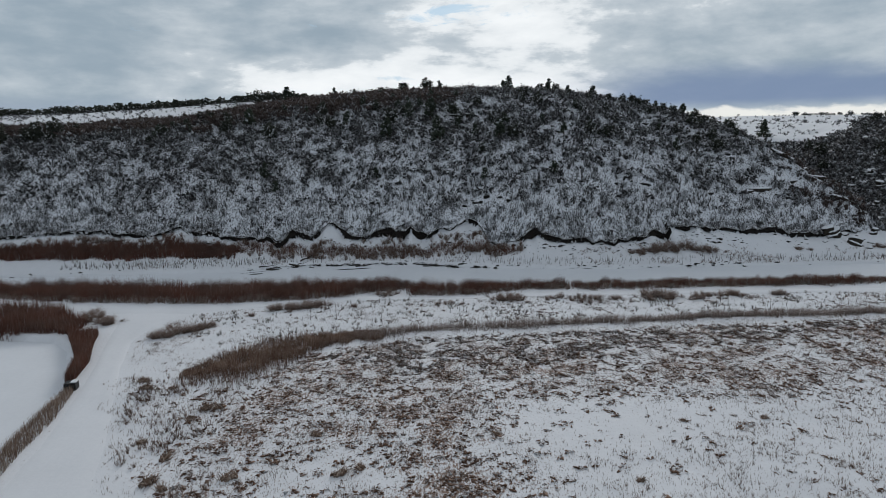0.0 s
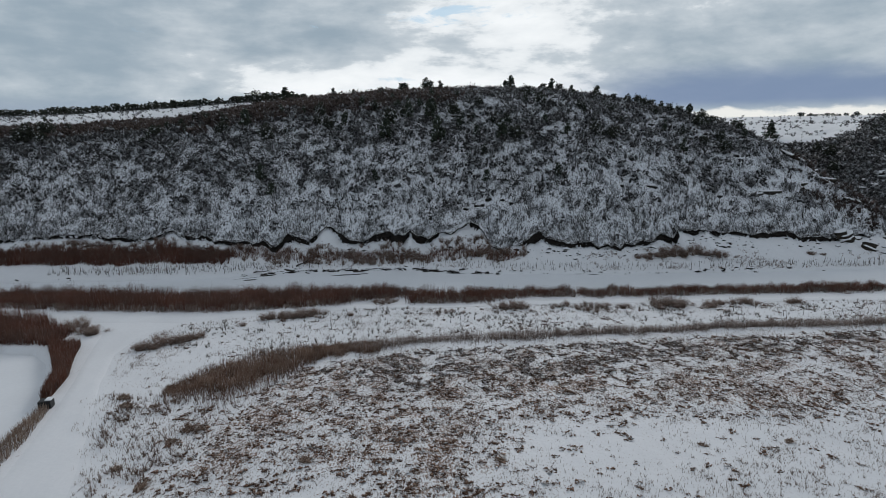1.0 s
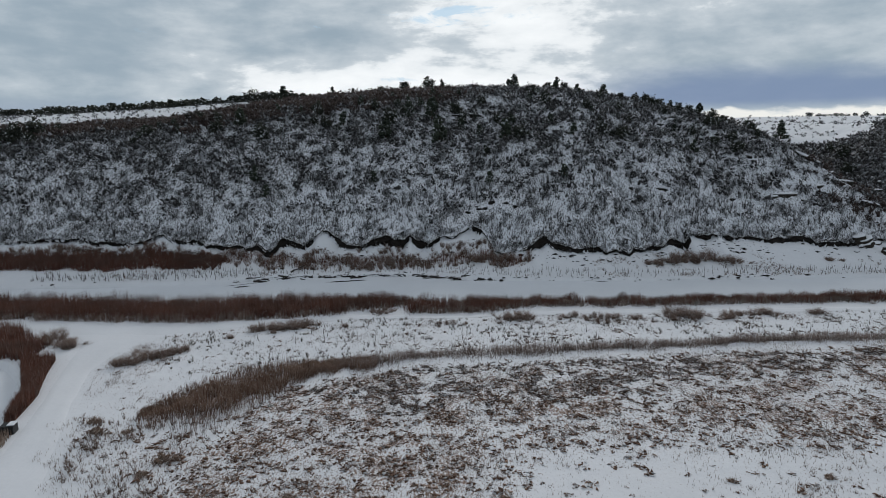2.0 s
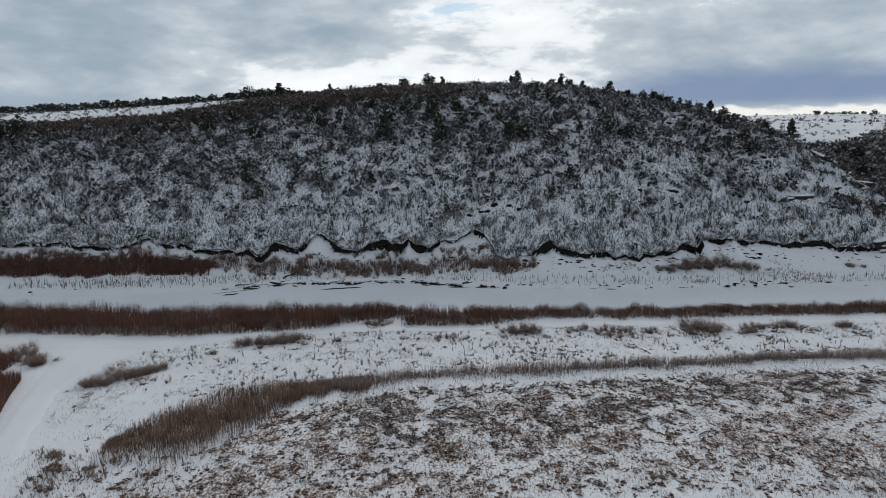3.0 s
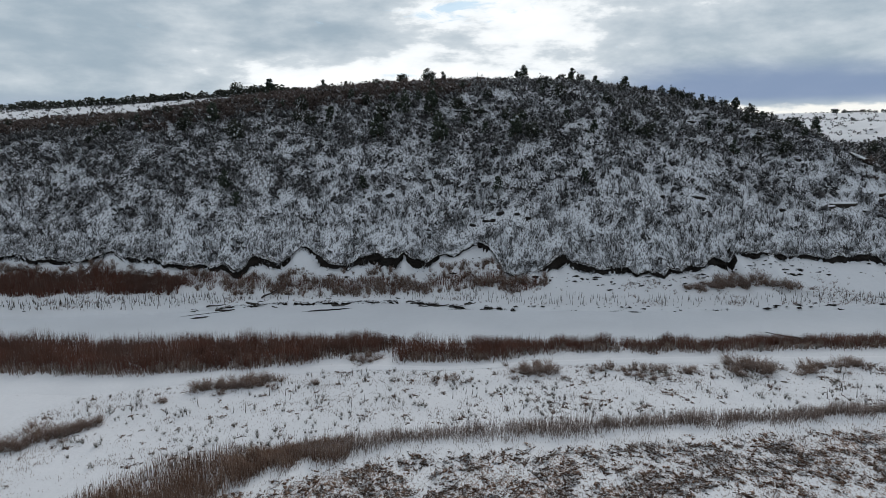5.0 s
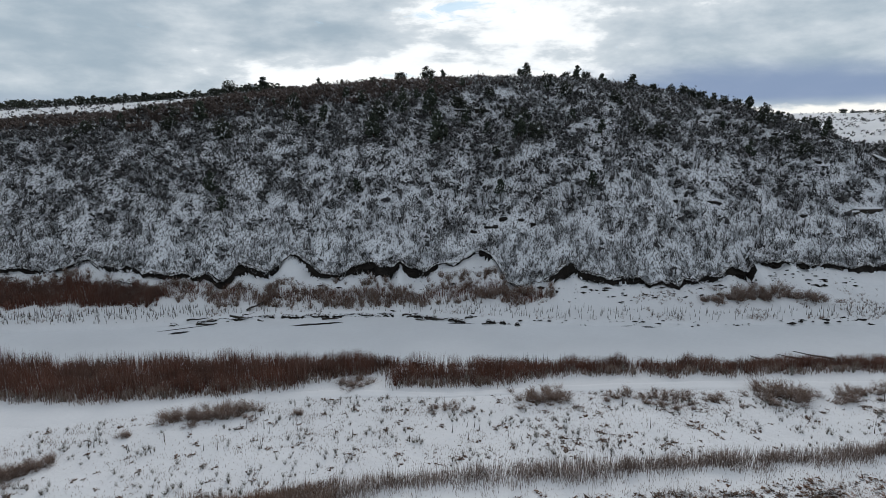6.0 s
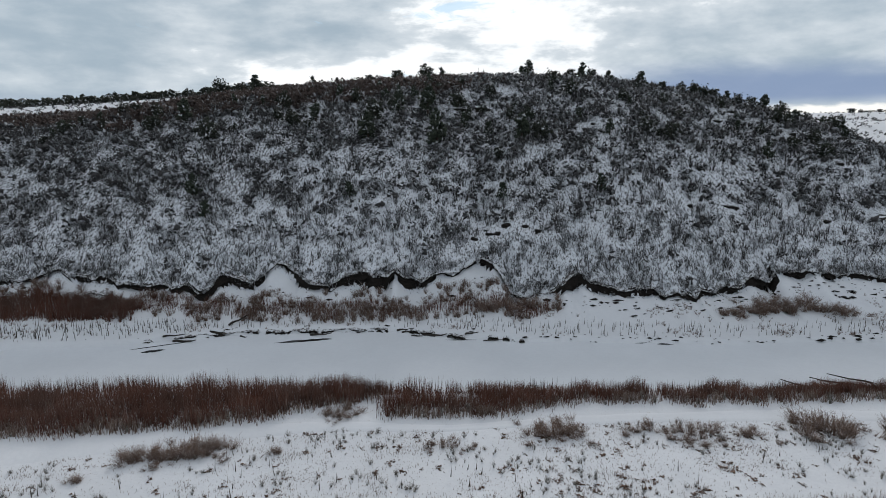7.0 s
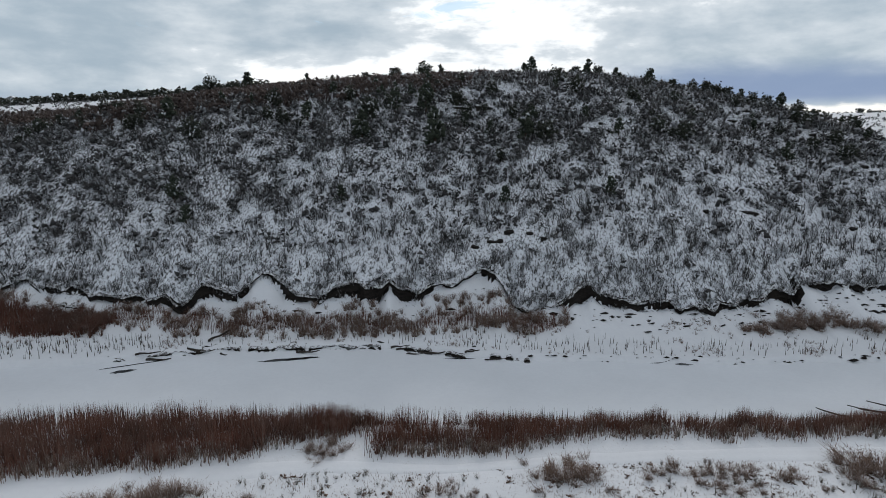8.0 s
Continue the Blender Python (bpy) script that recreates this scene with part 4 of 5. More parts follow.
def verge_hair(X, Y):
    patch = sstep(fbm(X, Y, 3.0, 3, 109.0), -0.4, 0.25) * (0.2 + 0.8 * sstep(fbm(X, Y, 0.8, 2, 110.0), -0.05, 0.25))
    return np.where((Y > R_out(X) + 0.2) & (Y < way_front(X) + 0.3) & (X > road_right(Y) + 0.3), 0.03 + 0.97 * patch, 0)


Q = ground_points(7500, -33, 70, 53, 78, lambda X, Y: verge_hair(X, Y) * (0.5 + 0.5 * sstep(X, -6, 10)))
sz = 0.13 + 0.36 * rng.uniform(0, 1, len(Q)) ** 2
weeds = ground_points(2600, -30, 66, 60, 78, lambda X, Y: np.where((Y > R_out(X) + 0.8) & (Y < way_front(X) + 0.2) & (X > road_right(Y) + 0.6), 0.06 + 0.94 * sstep(fbm(X, Y, 2.4, 3, 171.0), 0.02, 0.25), 0))
stuff("verge_weeds", scatter(FANS, weeds, rng.uniform(0.3, 0.7, len(weeds)), rng.uniform(0.2, 0.5, len(weeds))), M_SAGE, "low grey-green frosted weeds beside the track", "weeds")
stuff("verge_grass", join(hair(ground_points(110000, -33, 70, 53, 78, verge_hair), 0.07, 0.26, 0.026), scatter(TUFTS, Q, sz, sz * 0.7)), M_BUSH, "sparse dry grass and weeds between reeds and track", "grass")
Q = ground_points(8500, -60, 85, 95, 105, lambda X, Y: np.where((Y > river_far(X) + 0.6) & (Y < cut_y(X) - 1.5), 0.9 * sstep(fbm(X, Y, 3.0, 3, 111.0), -0.05, 0.3), 0))
sz = rng.uniform(0.2, 0.6, len(Q))
stuff("bank_grass", scatter(GRASS, Q, sz), M_BUSH, "dry grass tufts on the far river bank", "grass")
# dead stalks
Q = np.concatenate([ground_points(700, -60, -12, 95, 99.6, lambda X, Y: np.where((Y > river_far(X) + 1.6) & (Y < river_far(X) + 4.4), 1, 0)), ground_points(1900, -60, 75, 95, 102, lambda X, Y: np.where((Y > river_far(X) + 0.8) & (Y < river_far(X) + 3.6), 1, 0)),
                    ground_points(260, -24, 60, 67, 76, lambda X, Y: np.where((Y > R_out(X) + 2) & (Y < way_front(X) - 1), sstep(fbm(X, Y, 3.0, 2, 113.0), -0.1, 0.2), 0))])
h = rng.uniform(0.4, 1.0, len(Q))
stuff("dead_stalks", spikes(Q, Q + np.stack([rng.normal(0, 0.06, len(Q)), rng.normal(0, 0.06, len(Q)), h], 1), 0.075), M_STALK, "dark dead weed stalks standing in the snow", "stalks")


# ---- trees ----
def tree_parts(kind, seed, m=520):
    r = np.random.default_rng(seed)
    trunk_h = 0.7 if kind == "juniper" else 0.95
    zs = np.linspace(0, trunk_h, 6)
    bend = np.cumsum(r.normal(0, 0.012, (6, 2)), 0)
    ring = [(math.cos(k * math.pi / 4), math.sin(k * math.pi / 4)) for k in range(8)]
    V = [(bend[i, 0] + c * 0.035 * (1 - 0.85 * z / trunk_h), bend[i, 1] + s * 0.035 * (1 - 0.85 * z / trunk_h), z) for i, z in enumerate(zs) for c, s in ring]
    F = [(i * 8 + k, i * 8 + (k + 1) % 8, i * 8 + 8 + (k + 1) % 8) for i in range(5) for k in range(8)] + [(i * 8 + k, i * 8 + 8 + (k + 1) % 8, i * 8 + 8 + k) for i in range(5) for k in range(8)]
    n = 26 if kind == "pine" else 20
    z0 = r.uniform(0.1, 0.88, n) if kind == "pine" else r.uniform(0.02, 0.66, n)
    if kind == "fir":
        n = 60
        z0 = np.linspace(0.06, 0.95, n)
        reach, lift = 0.36 * (1 - z0) * r.uniform(0.75, 1.1, n) + 0.015, -0.05
    elif kind == "pine":
        reach = 0.34 * (1.06 - z0) ** 0.85 * r.uniform(0.6, 1.1, n)
        lift = 0.10
    else:
        reach = 0.42 * np.sqrt(np.clip(1 - (z0 - 0.35) ** 2 / 0.3, 0.1, 1)) * r.uniform(0.6, 1.1, n)
        lift = 0.22
    a = r.uniform(0, 6.28, n)
    b0 = np.stack([0 * a, 0 * a, z0], 1)
    b1 = b0 + np.stack([np.cos(a) * reach, np.sin(a) * reach, lift * r.uniform(0.4, 1.2, n)], 1)
    limbs = spikes(b0, b1, 0.022)
    trunk = join((np.array(V), np.array(F)), limbs)
    if kind != "juniper":
        on = r.integers(0, n, m)
        f = np.sqrt(r.uniform(0.05, 1.1, m))[:, None]
        c = b0[on] * (1 - f) + b1[on] * f + r.normal(0, 1, (m, 3)) * np.array([0.045, 0.045, 0.03]) * (0.45 if kind == "fir" else 1.0)
        tz = r.uniform(0.0, 1.0, 34)
        wide = 0.075 if kind == "pine" else 0.018
        top = np.stack([r.normal(0, wide, 34) * (1.15 - tz), r.normal(0, wide, 34) * (1.15 - tz), 0.6 + 0.4 * tz], 1)
        c = np.concatenate([c, top])
    else:
        v = r.normal(0, 1, (m, 3))
        v /= np.linalg.norm(v, axis=1)[:, None]
        lump = 1 + 0.28 * np.sin(v[:, 0] * 5 + seed) * np.cos(v[:, 1] * 6 + seed * 2) + 0.18 * np.sin(v[:, 2] * 7 + seed + 3 * v[:, 0])
        c = v * (r.uniform(0.15, 1.0, m) ** 0.5 * lump)[:, None] * np.array([0.43, 0.40, 0.46])
        c[:, 2] = np.maximum(c[:, 2] + 0.46, 0.04 + 0.1 * r.uniform(0, 1, m))
    V2, F2 = tetra(c, r.uniform(0.025, 0.055, len(c)) * (2.6 if m < 200 else 1.0), r)
    return trunk, (V2, F2)


def make_trees():
    kinds = []
    for kind, mat, cat, label in (("pine", M_NEEDLE, "pine tree", "dark green pine with a little snow on the boughs"), ("juniper", M_JUNIPER, "juniper", "rounded dark juniper dusted with snow"), ("fir", M_NEEDLE, "fir tree", "tall cone-shaped dark fir on a snowy plateau")):
        for s in range(1 if kind == "fir" else 4):
            trunk, crown = tree_parts(kind, 200 + s + (50 if kind == "juniper" else 0), 600 if kind == "fir" else 520)
            root = new(kind + "_tree")
            np_object("trunk", *trunk, M_BARK, root)
            np_object("crown", *crown, mat, root)
            tagged(root, label, cat, group="trees on the slopes and mesas")
            kinds.append((kind, root))
    first = {}
    spots = []

    def spot(x, y, h, kind, wide=1.0):
        spots.append((x, y, h, kind, wide))

    def grove(kind, *places):
        for x, y, h in places:
            spot(x, y, h, kind)

    # along the ridge and down its east end
    grove("juniper", (-4.4, 186.5, 3.6), (-11.4, 190, 3.0), (-17.1, 180, 2.4), (-49.5, 189, 3.0), (-54, 187, 4.6), (-60, 184, 3.2), (24.4, 158, 2.3), (27.7, 154.8, 2.4), (42.1, 147.8, 2.0), (44.0, 147, 2.5), (44.5, 144, 2.4), (46, 143.5, 2.4), (49.6, 142.2, 2.3), (51.8, 142, 2.4), (56.4, 141, 2.6), (39.2, 149, 1.8), (58.6, 140, 2.2))
    grove("pine", (-0.7, 184.2, 2.7), (-31.8, 188, 2.8), (-26, 188, 2.0), (-46.5, 190, 4.4), (17.6, 168.2, 3.8), (16.4, 169.5, 2.5), (26, 154.8, 3.2), (29.7, 150, 2.2), (35.6, 150, 2.8), (48.4, 143.5, 2.2), (53.7, 141.2, 3.0))
    # on the upper slope
    grove("pine", (-0.9, 125.8, 5.4), (-2.4, 136.8, 5.0), (-11.3, 129, 4.3), (11.6, 126.8, 4.4), (-7.1, 137, 3.8), (-20.4, 135.8, 2.9), (-40.9, 134.5, 3.7), (-33.3, 117, 3.4), (-30.4, 113.2, 2.3), (-12.4, 117.2, 2.3), (8, 116.8, 2.4), (21.1, 117.2, 2.6), (24.9, 128.8, 2.4), (46.7, 125, 2.6), (-18, 145, 2.3))
    grove("juniper", (-10.8, 134.8, 3.7), (7.9, 124, 2.1), (14.3, 127, 3.1), (2.4, 139.2, 3.0), (-26.2, 138.8, 3.0), (-23.2, 133.2, 2.4), (-34.9, 127.8, 3.4), (21.5, 142, 2.8), (30.5, 128.8, 2.7), (33.5, 127.2, 2.9), (51.4, 127, 2.3), (54.9, 125, 2.6), (-45.8, 132.2, 2.3), (-14.6, 141, 2.6), (7.9, 142.2, 2.2))
    spot(97, 189, 5.3, "fir", 1.25)
    r = np.random.default_rng(15)
    for _ in range(7):
        spot(r.uniform(55, 69), r.uniform(139, 146), r.uniform(1.6, 2.6), "pine" if r.uniform() < 0.5 else "juniper")
    r = np.random.default_rng(5)
    for _ in range(64):
        x = r.uniform(-60, 72)
        spot(x, r.uniform(128, 150 if x > -20 else 140), r.uniform(1.3, 2.6), "juniper" if r.uniform() < 0.6 else "pine")
    for _ in range(22):
        spot(r.uniform(-118, -78), r.uniform(126, 142), r.uniform(2, 4), "juniper")
    for _ in range(40):
        spot(r.uniform(90, 140), r.uniform(125, 172), r.uniform(2, 4), "juniper" if r.uniform() < 0.6 else "pine")
    for x, y, h, kind, wide in spots:
        z = float(height(x, y))
        if z < 1.5:
            continue
        pool = [o for q, o in kinds if q == kind]
        src = pool[int(r.integers(0, len(pool)))]
        m = pose(x, y, z - 0.05, 0, 0, r.uniform(0, 360))
        if src.name not in first:
            ob = src
            first[src.name] = True
        else:
            ob = copy_thing(src, m)
        ob.matrix_basis = m @ Matrix.Diagonal((h * wide * r.uniform(0.9, 1.2), h * wide * r.uniform(0.9, 1.2), h, 1))
        if h < 2:
            tagged(ob, "small young dark " + kind + " half hidden in brush")


make_trees()
RIM = [tree_parts("juniper", 320 + k, 46)[1] for k in range(5)]
Q = np.concatenate([ground_points(760, -205, -52, 238, 256, lambda X, Y: 0.5 + 0.5 * sstep(fbm(X, Y, 14.0, 2, 123.0), -0.2, 0.2)), ground_points(90, 150, 270, 279, 288, lambda X, Y: sstep(fbm(X, Y, 9.0, 2, 121.0), -0.3, 0.1))])
h = 1.3 + 2.3 * rng.uniform(0, 1, len(Q)) ** 1.6
h = np.where(Q[:, 0] > 0, 0.65 * h, h)
stuff("rim_junipers", scatter(RIM, Q - np.array([0, 0, 0.3]), h * 1.2, h * 1.1), M_JUNIPER, "row of distant dark junipers along the mesas' rims", "junipers")


# ---- bushes of the valley ----
def make_bushes():
    protos = []
    for s in range(4):
        root = new("bush")
        r = np.random.default_rng(300 + s)
        n = 300
        heart = np.stack([r.normal(0, 0.36, 9), r.normal(0, 0.3, 9), 0 * np.zeros(9)], 1)
        tall = r.uniform(0.5, 1.0, 9) * (1 - 0.35 * np.hypot(heart[:, 0], heart[:, 1]))
        on = r.integers(0, 9, n)
        base = heart[on] + np.stack([r.normal(0, 0.07, n), r.normal(0, 0.07, n), 0 * on], 1)
        lean = np.stack([r.normal(0, 0.2, n), r.normal(0, 0.2, n)], 1) + 0.35 * heart[on][:, :2]
        tip = base + np.concatenate([lean, (tall[on] * r.uniform(0.45, 1.05, n))[:, None]], 1)
        for k in range(7):
            np_object("stem", *spikes(base[k:k + 1], tip[k:k + 1], 0.03), M_BUSH, root)
        on = r.integers(0, n, 420)
        f = r.uniform(0.3, 0.95, 420)[:, None]
        b = base[on] * (1 - f) + tip[on] * f
        crown = join(spikes(base[7:], tip[7:], 0.016), spikes(b, b + np.stack([r.normal(0, 0.09, 420), r.normal(0, 0.09, 420), r.uniform(0.04, 0.2, 420)], 1), 0.016))
        np_object("crown", *crown, M_BUSH, root)["kind"] = "stuff"
        tagged(root, "bare grey-brown bush standing in snow", "bush", group="bushes of the valley")
        protos.append(root)
    used = set()
    r = np.random.default_rng(9)
    verge = [(-30, 61.9, -25.2, 66.5, 13, 0.95), (-20, 72, -14.2, 73.4, 9, 1.15), (6.4, 75.3, 10, 75.6, 5, 1.15), (13.5, 75.6, 22.5, 75, 8, 0.85), (25.4, 75.6, 28.6, 75.7, 5, 1.35), (31, 76, 38.2, 76.4, 7, 1.05),
             (41, 76.5, 44, 77, 2, 0.95), (-8.8, 78.6, -6.1, 77.9, 3, 0.95), (48, 82.4, 52, 82, 2, 0.85), (-41.5, 70.2, -37, 66.8, 6, 1.2), (-21.5, 70.4, -9.5, 73.6, 4, 0.55), (-1.5, 73.8, 3, 73.4, 4, 0.6), (16, 74.2, 24, 74, 3, 0.65)]
    bank = [(30.5, 101.5, 45, 101.2, 14, 1.25), (4.4, 101.4, 7, 101.5, 4, 1.4), (11, 101.8, 13.5, 102, 2, 0.9), (-5, 102.4, -3, 102.2, 2, 1.05), (73.6, 104.4, 77.2, 105, 3, 1.2), (57, 102.4, 64, 103.5, 2, 0.75), (34.5, 102.6, 41, 102.2, 5, 1.6)]
    spots = []
    for x0, y0, x1, y1, n, h in verge + bank:
        for k in range(n):
            f = (k + 0.5) / n + r.normal(0, 0.25) / n
            spots.append((x0 + (x1 - x0) * f, y0 + (y1 - y0) * f + r.normal(0, 0.25), h * r.uniform(0.7, 1.15)))
    for x, y, h in spots:
        k = int(r.integers(0, 4))
        m = pose(x, y, float(height(x, y)) - 0.04, 0, 0, r.uniform(0, 360))
        ob = protos[k] if k not in used else copy_thing(protos[k], m)
        used.add(k)
        ob.matrix_basis = m @ Matrix.Diagonal((h * r.uniform(1.3, 2.0), h * r.uniform(1.1, 1.6), h * r.uniform(0.95, 1.2), 1))


make_bushes()


# ---- rocks ----
def slab_mesh(r, lx, ly, lz, root):
    """An angular block: a broken outline, a rough edge and a narrower foot sunk into the slope."""
    bm = bmesh.new()
    n = 11
    outline = [(math.cos(k * math.tau / n + r.uniform(-0.2, 0.2)), math.sin(k * math.tau / n + r.uniform(-0.2, 0.2)), r.uniform(0.72, 1.08)) for k in range(n)]
    rings = []
    for z, w, rough, wave in ((-lz - root, 0.8, 0.04, 0.1), (-0.5 * lz, 0.84, 0.14, 0.2), (0.05 * lz, 1.0, 0.14, 0.2), (0.40 * lz, 1.0, 0.06, 0.05), (0.5 * lz, 0.9, 0.03, 0.02)):
        rings.append([bm.verts.new((c * lx * q * w + r.uniform(-1, 1) * rough * lx, s * ly * q * w + r.uniform(-1, 1) * rough * ly, z + r.uniform(-wave, wave) * lz)) for c, s, q in outline])
    for a, b in zip(rings, rings[1:]):
        for k in range(n):
            bm.faces.new((a[k], a[(k + 1) % n], b[(k + 1) % n], b[k]))
    bm.faces.new(rings[-1])
    bm.faces.new(rings[0][::-1])
    cap = bmesh.new()
    tops = []
    for w, z in ((0.97, -0.05), (0.97, 0.05), (0.82, 0.12), (0.4, 0.16)):
        tops.append([cap.verts.new((c * lx * q * w, s * ly * q * w + 0.05 * ly, 0.5 * lz + z + 0.02 * math.sin(3 * k))) for k, (c, s, q) in enumerate(outline)])
    for a, b in zip(tops, tops[1:]):
        for k in range(n):
            cap.faces.new((a[k], a[(k + 1) % n], b[(k + 1) % n], b[k]))
    cap.faces.new(tops[-1])
    return bm, cap


def rock(x, y, lx, ly, lz, seed, tilt=0.0, turn=0.0, layers=1, label="flat sandstone ledge with snow on top", lean=0.0, mat=M_ROCK, lift=0.0, name="rock", snowy=True):
    r = random.Random(seed)
    root = new(name)
    tagged(root, label, name.split("_")[-1], group="rock outcrops")
    at = Matrix.Identity(4)
    for k in range(layers):
        q = 1 - 0.12 * k
        bm, cap = slab_mesh(r, lx * q, ly * q, lz, 0.9 * ly if k == 0 else 0.0)
        at = pose(r.uniform(-0.35, 0.35) * lx * (k > 0), 0.25 * ly * k, 0.86 * lz * k, r.uniform(-8, 8), r.uniform(-10, 10), r.uniform(-25, 25))
        part("stone", bm, mat, root).matrix_basis = at
        if snowy:
            part("snow_cap", cap, M_SNOW, root, "rounded cap of fresh snow", True).matrix_basis = at
        else:
            cap.free()
    root.matrix_basis = pose(x, y, float(height(x, y)) + lift, tilt, lean, turn)


rock(69.4, 108.2, 1.45, 1.1, 0.8, 1, -6, 14, 3, "large layered sandstone boulder with snow on its ledges", -20)
rock(71.0, 105.2, 1.35, 1.0, 0.85, 2, -4, -24, 2, "tilted sandstone boulder on the river bank", 22)
for k, (x, y, l) in enumerate(LEDGES):
    rock(x, y, l, 0.4, 0.4, 100 + k, 12, -8 + 5 * (k % 4), 1, "dark broken sandstone ledge jutting from the slope", -6 + 4 * (k % 4), M_SOIL, -0.1, snowy=False)
for k, (x, y, l) in enumerate(SLABS):
    rock(x, y, l, 0.34 * l, 0.5, 130 + k, 6, -12 + 7 * (k % 4), 1, "layered sandstone outcrop capped with snow")
for k, (x, y, l) in enumerate(EARTH):
    rock(x, y, l, 0.4, 0.4, 150 + k, 12, -20 + 9 * k, 1, "dark ledge of slumped earth under snow", 12 - 8 * (k % 4), M_SOIL, -0.08, "earth_ledge", snowy=False)
rock(68.6, 126.0, 2.7, 0.55, 0.4, 6, 22, -12, 1, "long tilted sandstone slab capped with snow", 24, lift=0.2)
rock(74.1, 115.5, 1.7, 0.4, 0.35, 7, 18, -12, 1, "narrow tilted sandstone slab capped with snow", 26, lift=0.15)
for k, (x, y, l) in enumerate(((95.6, 140.2, 2.2), (98.0, 142.2, 2.4), (94.7, 143, 1.6), (97.5, 137.5, 2.4), (100.5, 140, 2.6), (103, 143, 2.2), (101, 136.5, 1.8), (104.5, 139, 2.0), (108, 158.8, 3.0), (114, 160, 2.4), (119, 151, 2.2), (92, 131, 1.4), (80, 119, 1.4), (78, 111, 1.2), (83, 112, 1.1))):
    rock(x, y, l * 0.65, l * 0.4, 0.75, 20 + k, 14, -15 + 9 * (k % 4), 1 + k % 2, "layered sandstone outcrop in the gully with snowy ledges")
for k, (x, y, l) in enumerate(((94.2, 137.5, 1.0), (93, 141, 0.9), (77.6, 121.4, 0.7), (62.2, 114.8, 0.6), (46, 109.6, 0.4), (71.6, 109.4, 0.9), (73, 108, 0.7), (72.6, 103.8, 0.6), (66.8, 106.8, 0.6), (67.6, 104.8, 0.45), (74.4, 106.2, 0.6))):
    rock(x, y, l, l * 0.6, l * 0.5, 60 + k, 14, -20 + 11 * (k % 5), 1, "small sandstone block with a cap of snow")


# ---- river edge: open water, driftwood, clods ----
def puddle(x, y, lx, ly, turn, seed):
    r = random.Random(seed)
    bm = bmesh.new()
    vs = [bm.verts.new((math.cos(a) * lx * r.uniform(0.8, 1.1), math.sin(a) * ly * r.uniform(0.6, 1.15), 0)) for a in [k * math.pi / 12 for k in range(24)]]
    bm.faces.new(vs)
    ob = part("water_pool", bm, M_WATER)
    ob.matrix_basis = pose(x, y, -0.535, 0, 0, turn)
    tagged(ob, "narrow pool of dark open water in the ice", "water", kind="structure")


puddle(-14.4, 96.5, 2.9, 0.40, 13, 1)
puddle(-28.9, 93.6, 1.1, 0.36, 24, 2)
puddle(-28.6, 95.3, 3.2, 0.13, 25, 3)
puddle(22.8, 95.1, 0.85, 0.30, 0, 4)
puddle(20.3, 95.6, 0.8, 0.26, 0, 5)
puddle(2, 96.6, 1.6, 0.12, 0, 6)


def log(p, q, w, label="dark wet driftwood log on snow"):
    p, q = Vector(p), Vector(q)
    bm = bmesh.new()
    n = 7
    d = (q - p).normalized()
    s = d.cross(Vector((0, 0, 1))).normalized()
    u = s.cross(d)
    rows = []
    for i in range(n):
        c = p.lerp(q, i / (n - 1)) + s * 0.25 * w * math.sin(i * 2.1 + p.x) + u * 0.2 * w * math.sin(i * 1.3)
        rad = w * (0.55 - 0.35 * i / (n - 1))
        rows.append([bm.verts.new(c + (s * math.cos(k * 1.0472) + u * math.sin(k * 1.0472)) * rad) for k in range(6)])
    for i in range(n - 1):
        for k in range(6):
            bm.faces.new((rows[i][k], rows[i][(k + 1) % 6], rows[i + 1][(k + 1) % 6], rows[i + 1][k]))
    bm.faces.new(rows[0][::-1])
    bm.faces.new(rows[-1])
    ob = part("log", bm, M_LOG)
    tagged(ob, label, "log", group="driftwood")


for p, q in (((31.2, 83.6, -0.35), (29.2, 85.4, -0.25)), ((34.4, 84.4, -0.35), (31.8, 85.7, -0.2)), ((36.8, 84.9, -0.4), (33.8, 86.5, -0.2)), ((35.2, 84.6, -0.4), (32.6, 85.4, -0.3))):
    log(p, q, 0.17, "fallen grey pole lying over the river's icy edge")
log((-23.4, 99.8, 0.15), (-21.6, 101.2, 0.85), 0.24)
rock(-24.2, 98.3, 1.0, 0.4, 0.4, 180, 6, 4, 1, "fallen tan block of bank earth at the ice edge")


r = np.random.default_rng(31)
for k in range(11):
    x = r.uniform(-30, 8)
    y = float(river_far(x)) + r.uniform(-0.8, 0.5)
    z = max(float(height(x, y)), -0.55) + 0.05
    l, a = r.uniform(0.9, 2.6), r.normal(0.1, 0.35)
    log((x, y, z), (x + l * math.cos(a), y + l * math.sin(a) * 0.5, z + r.uniform(0.02, 0.3)), r.uniform(0.12, 0.26))


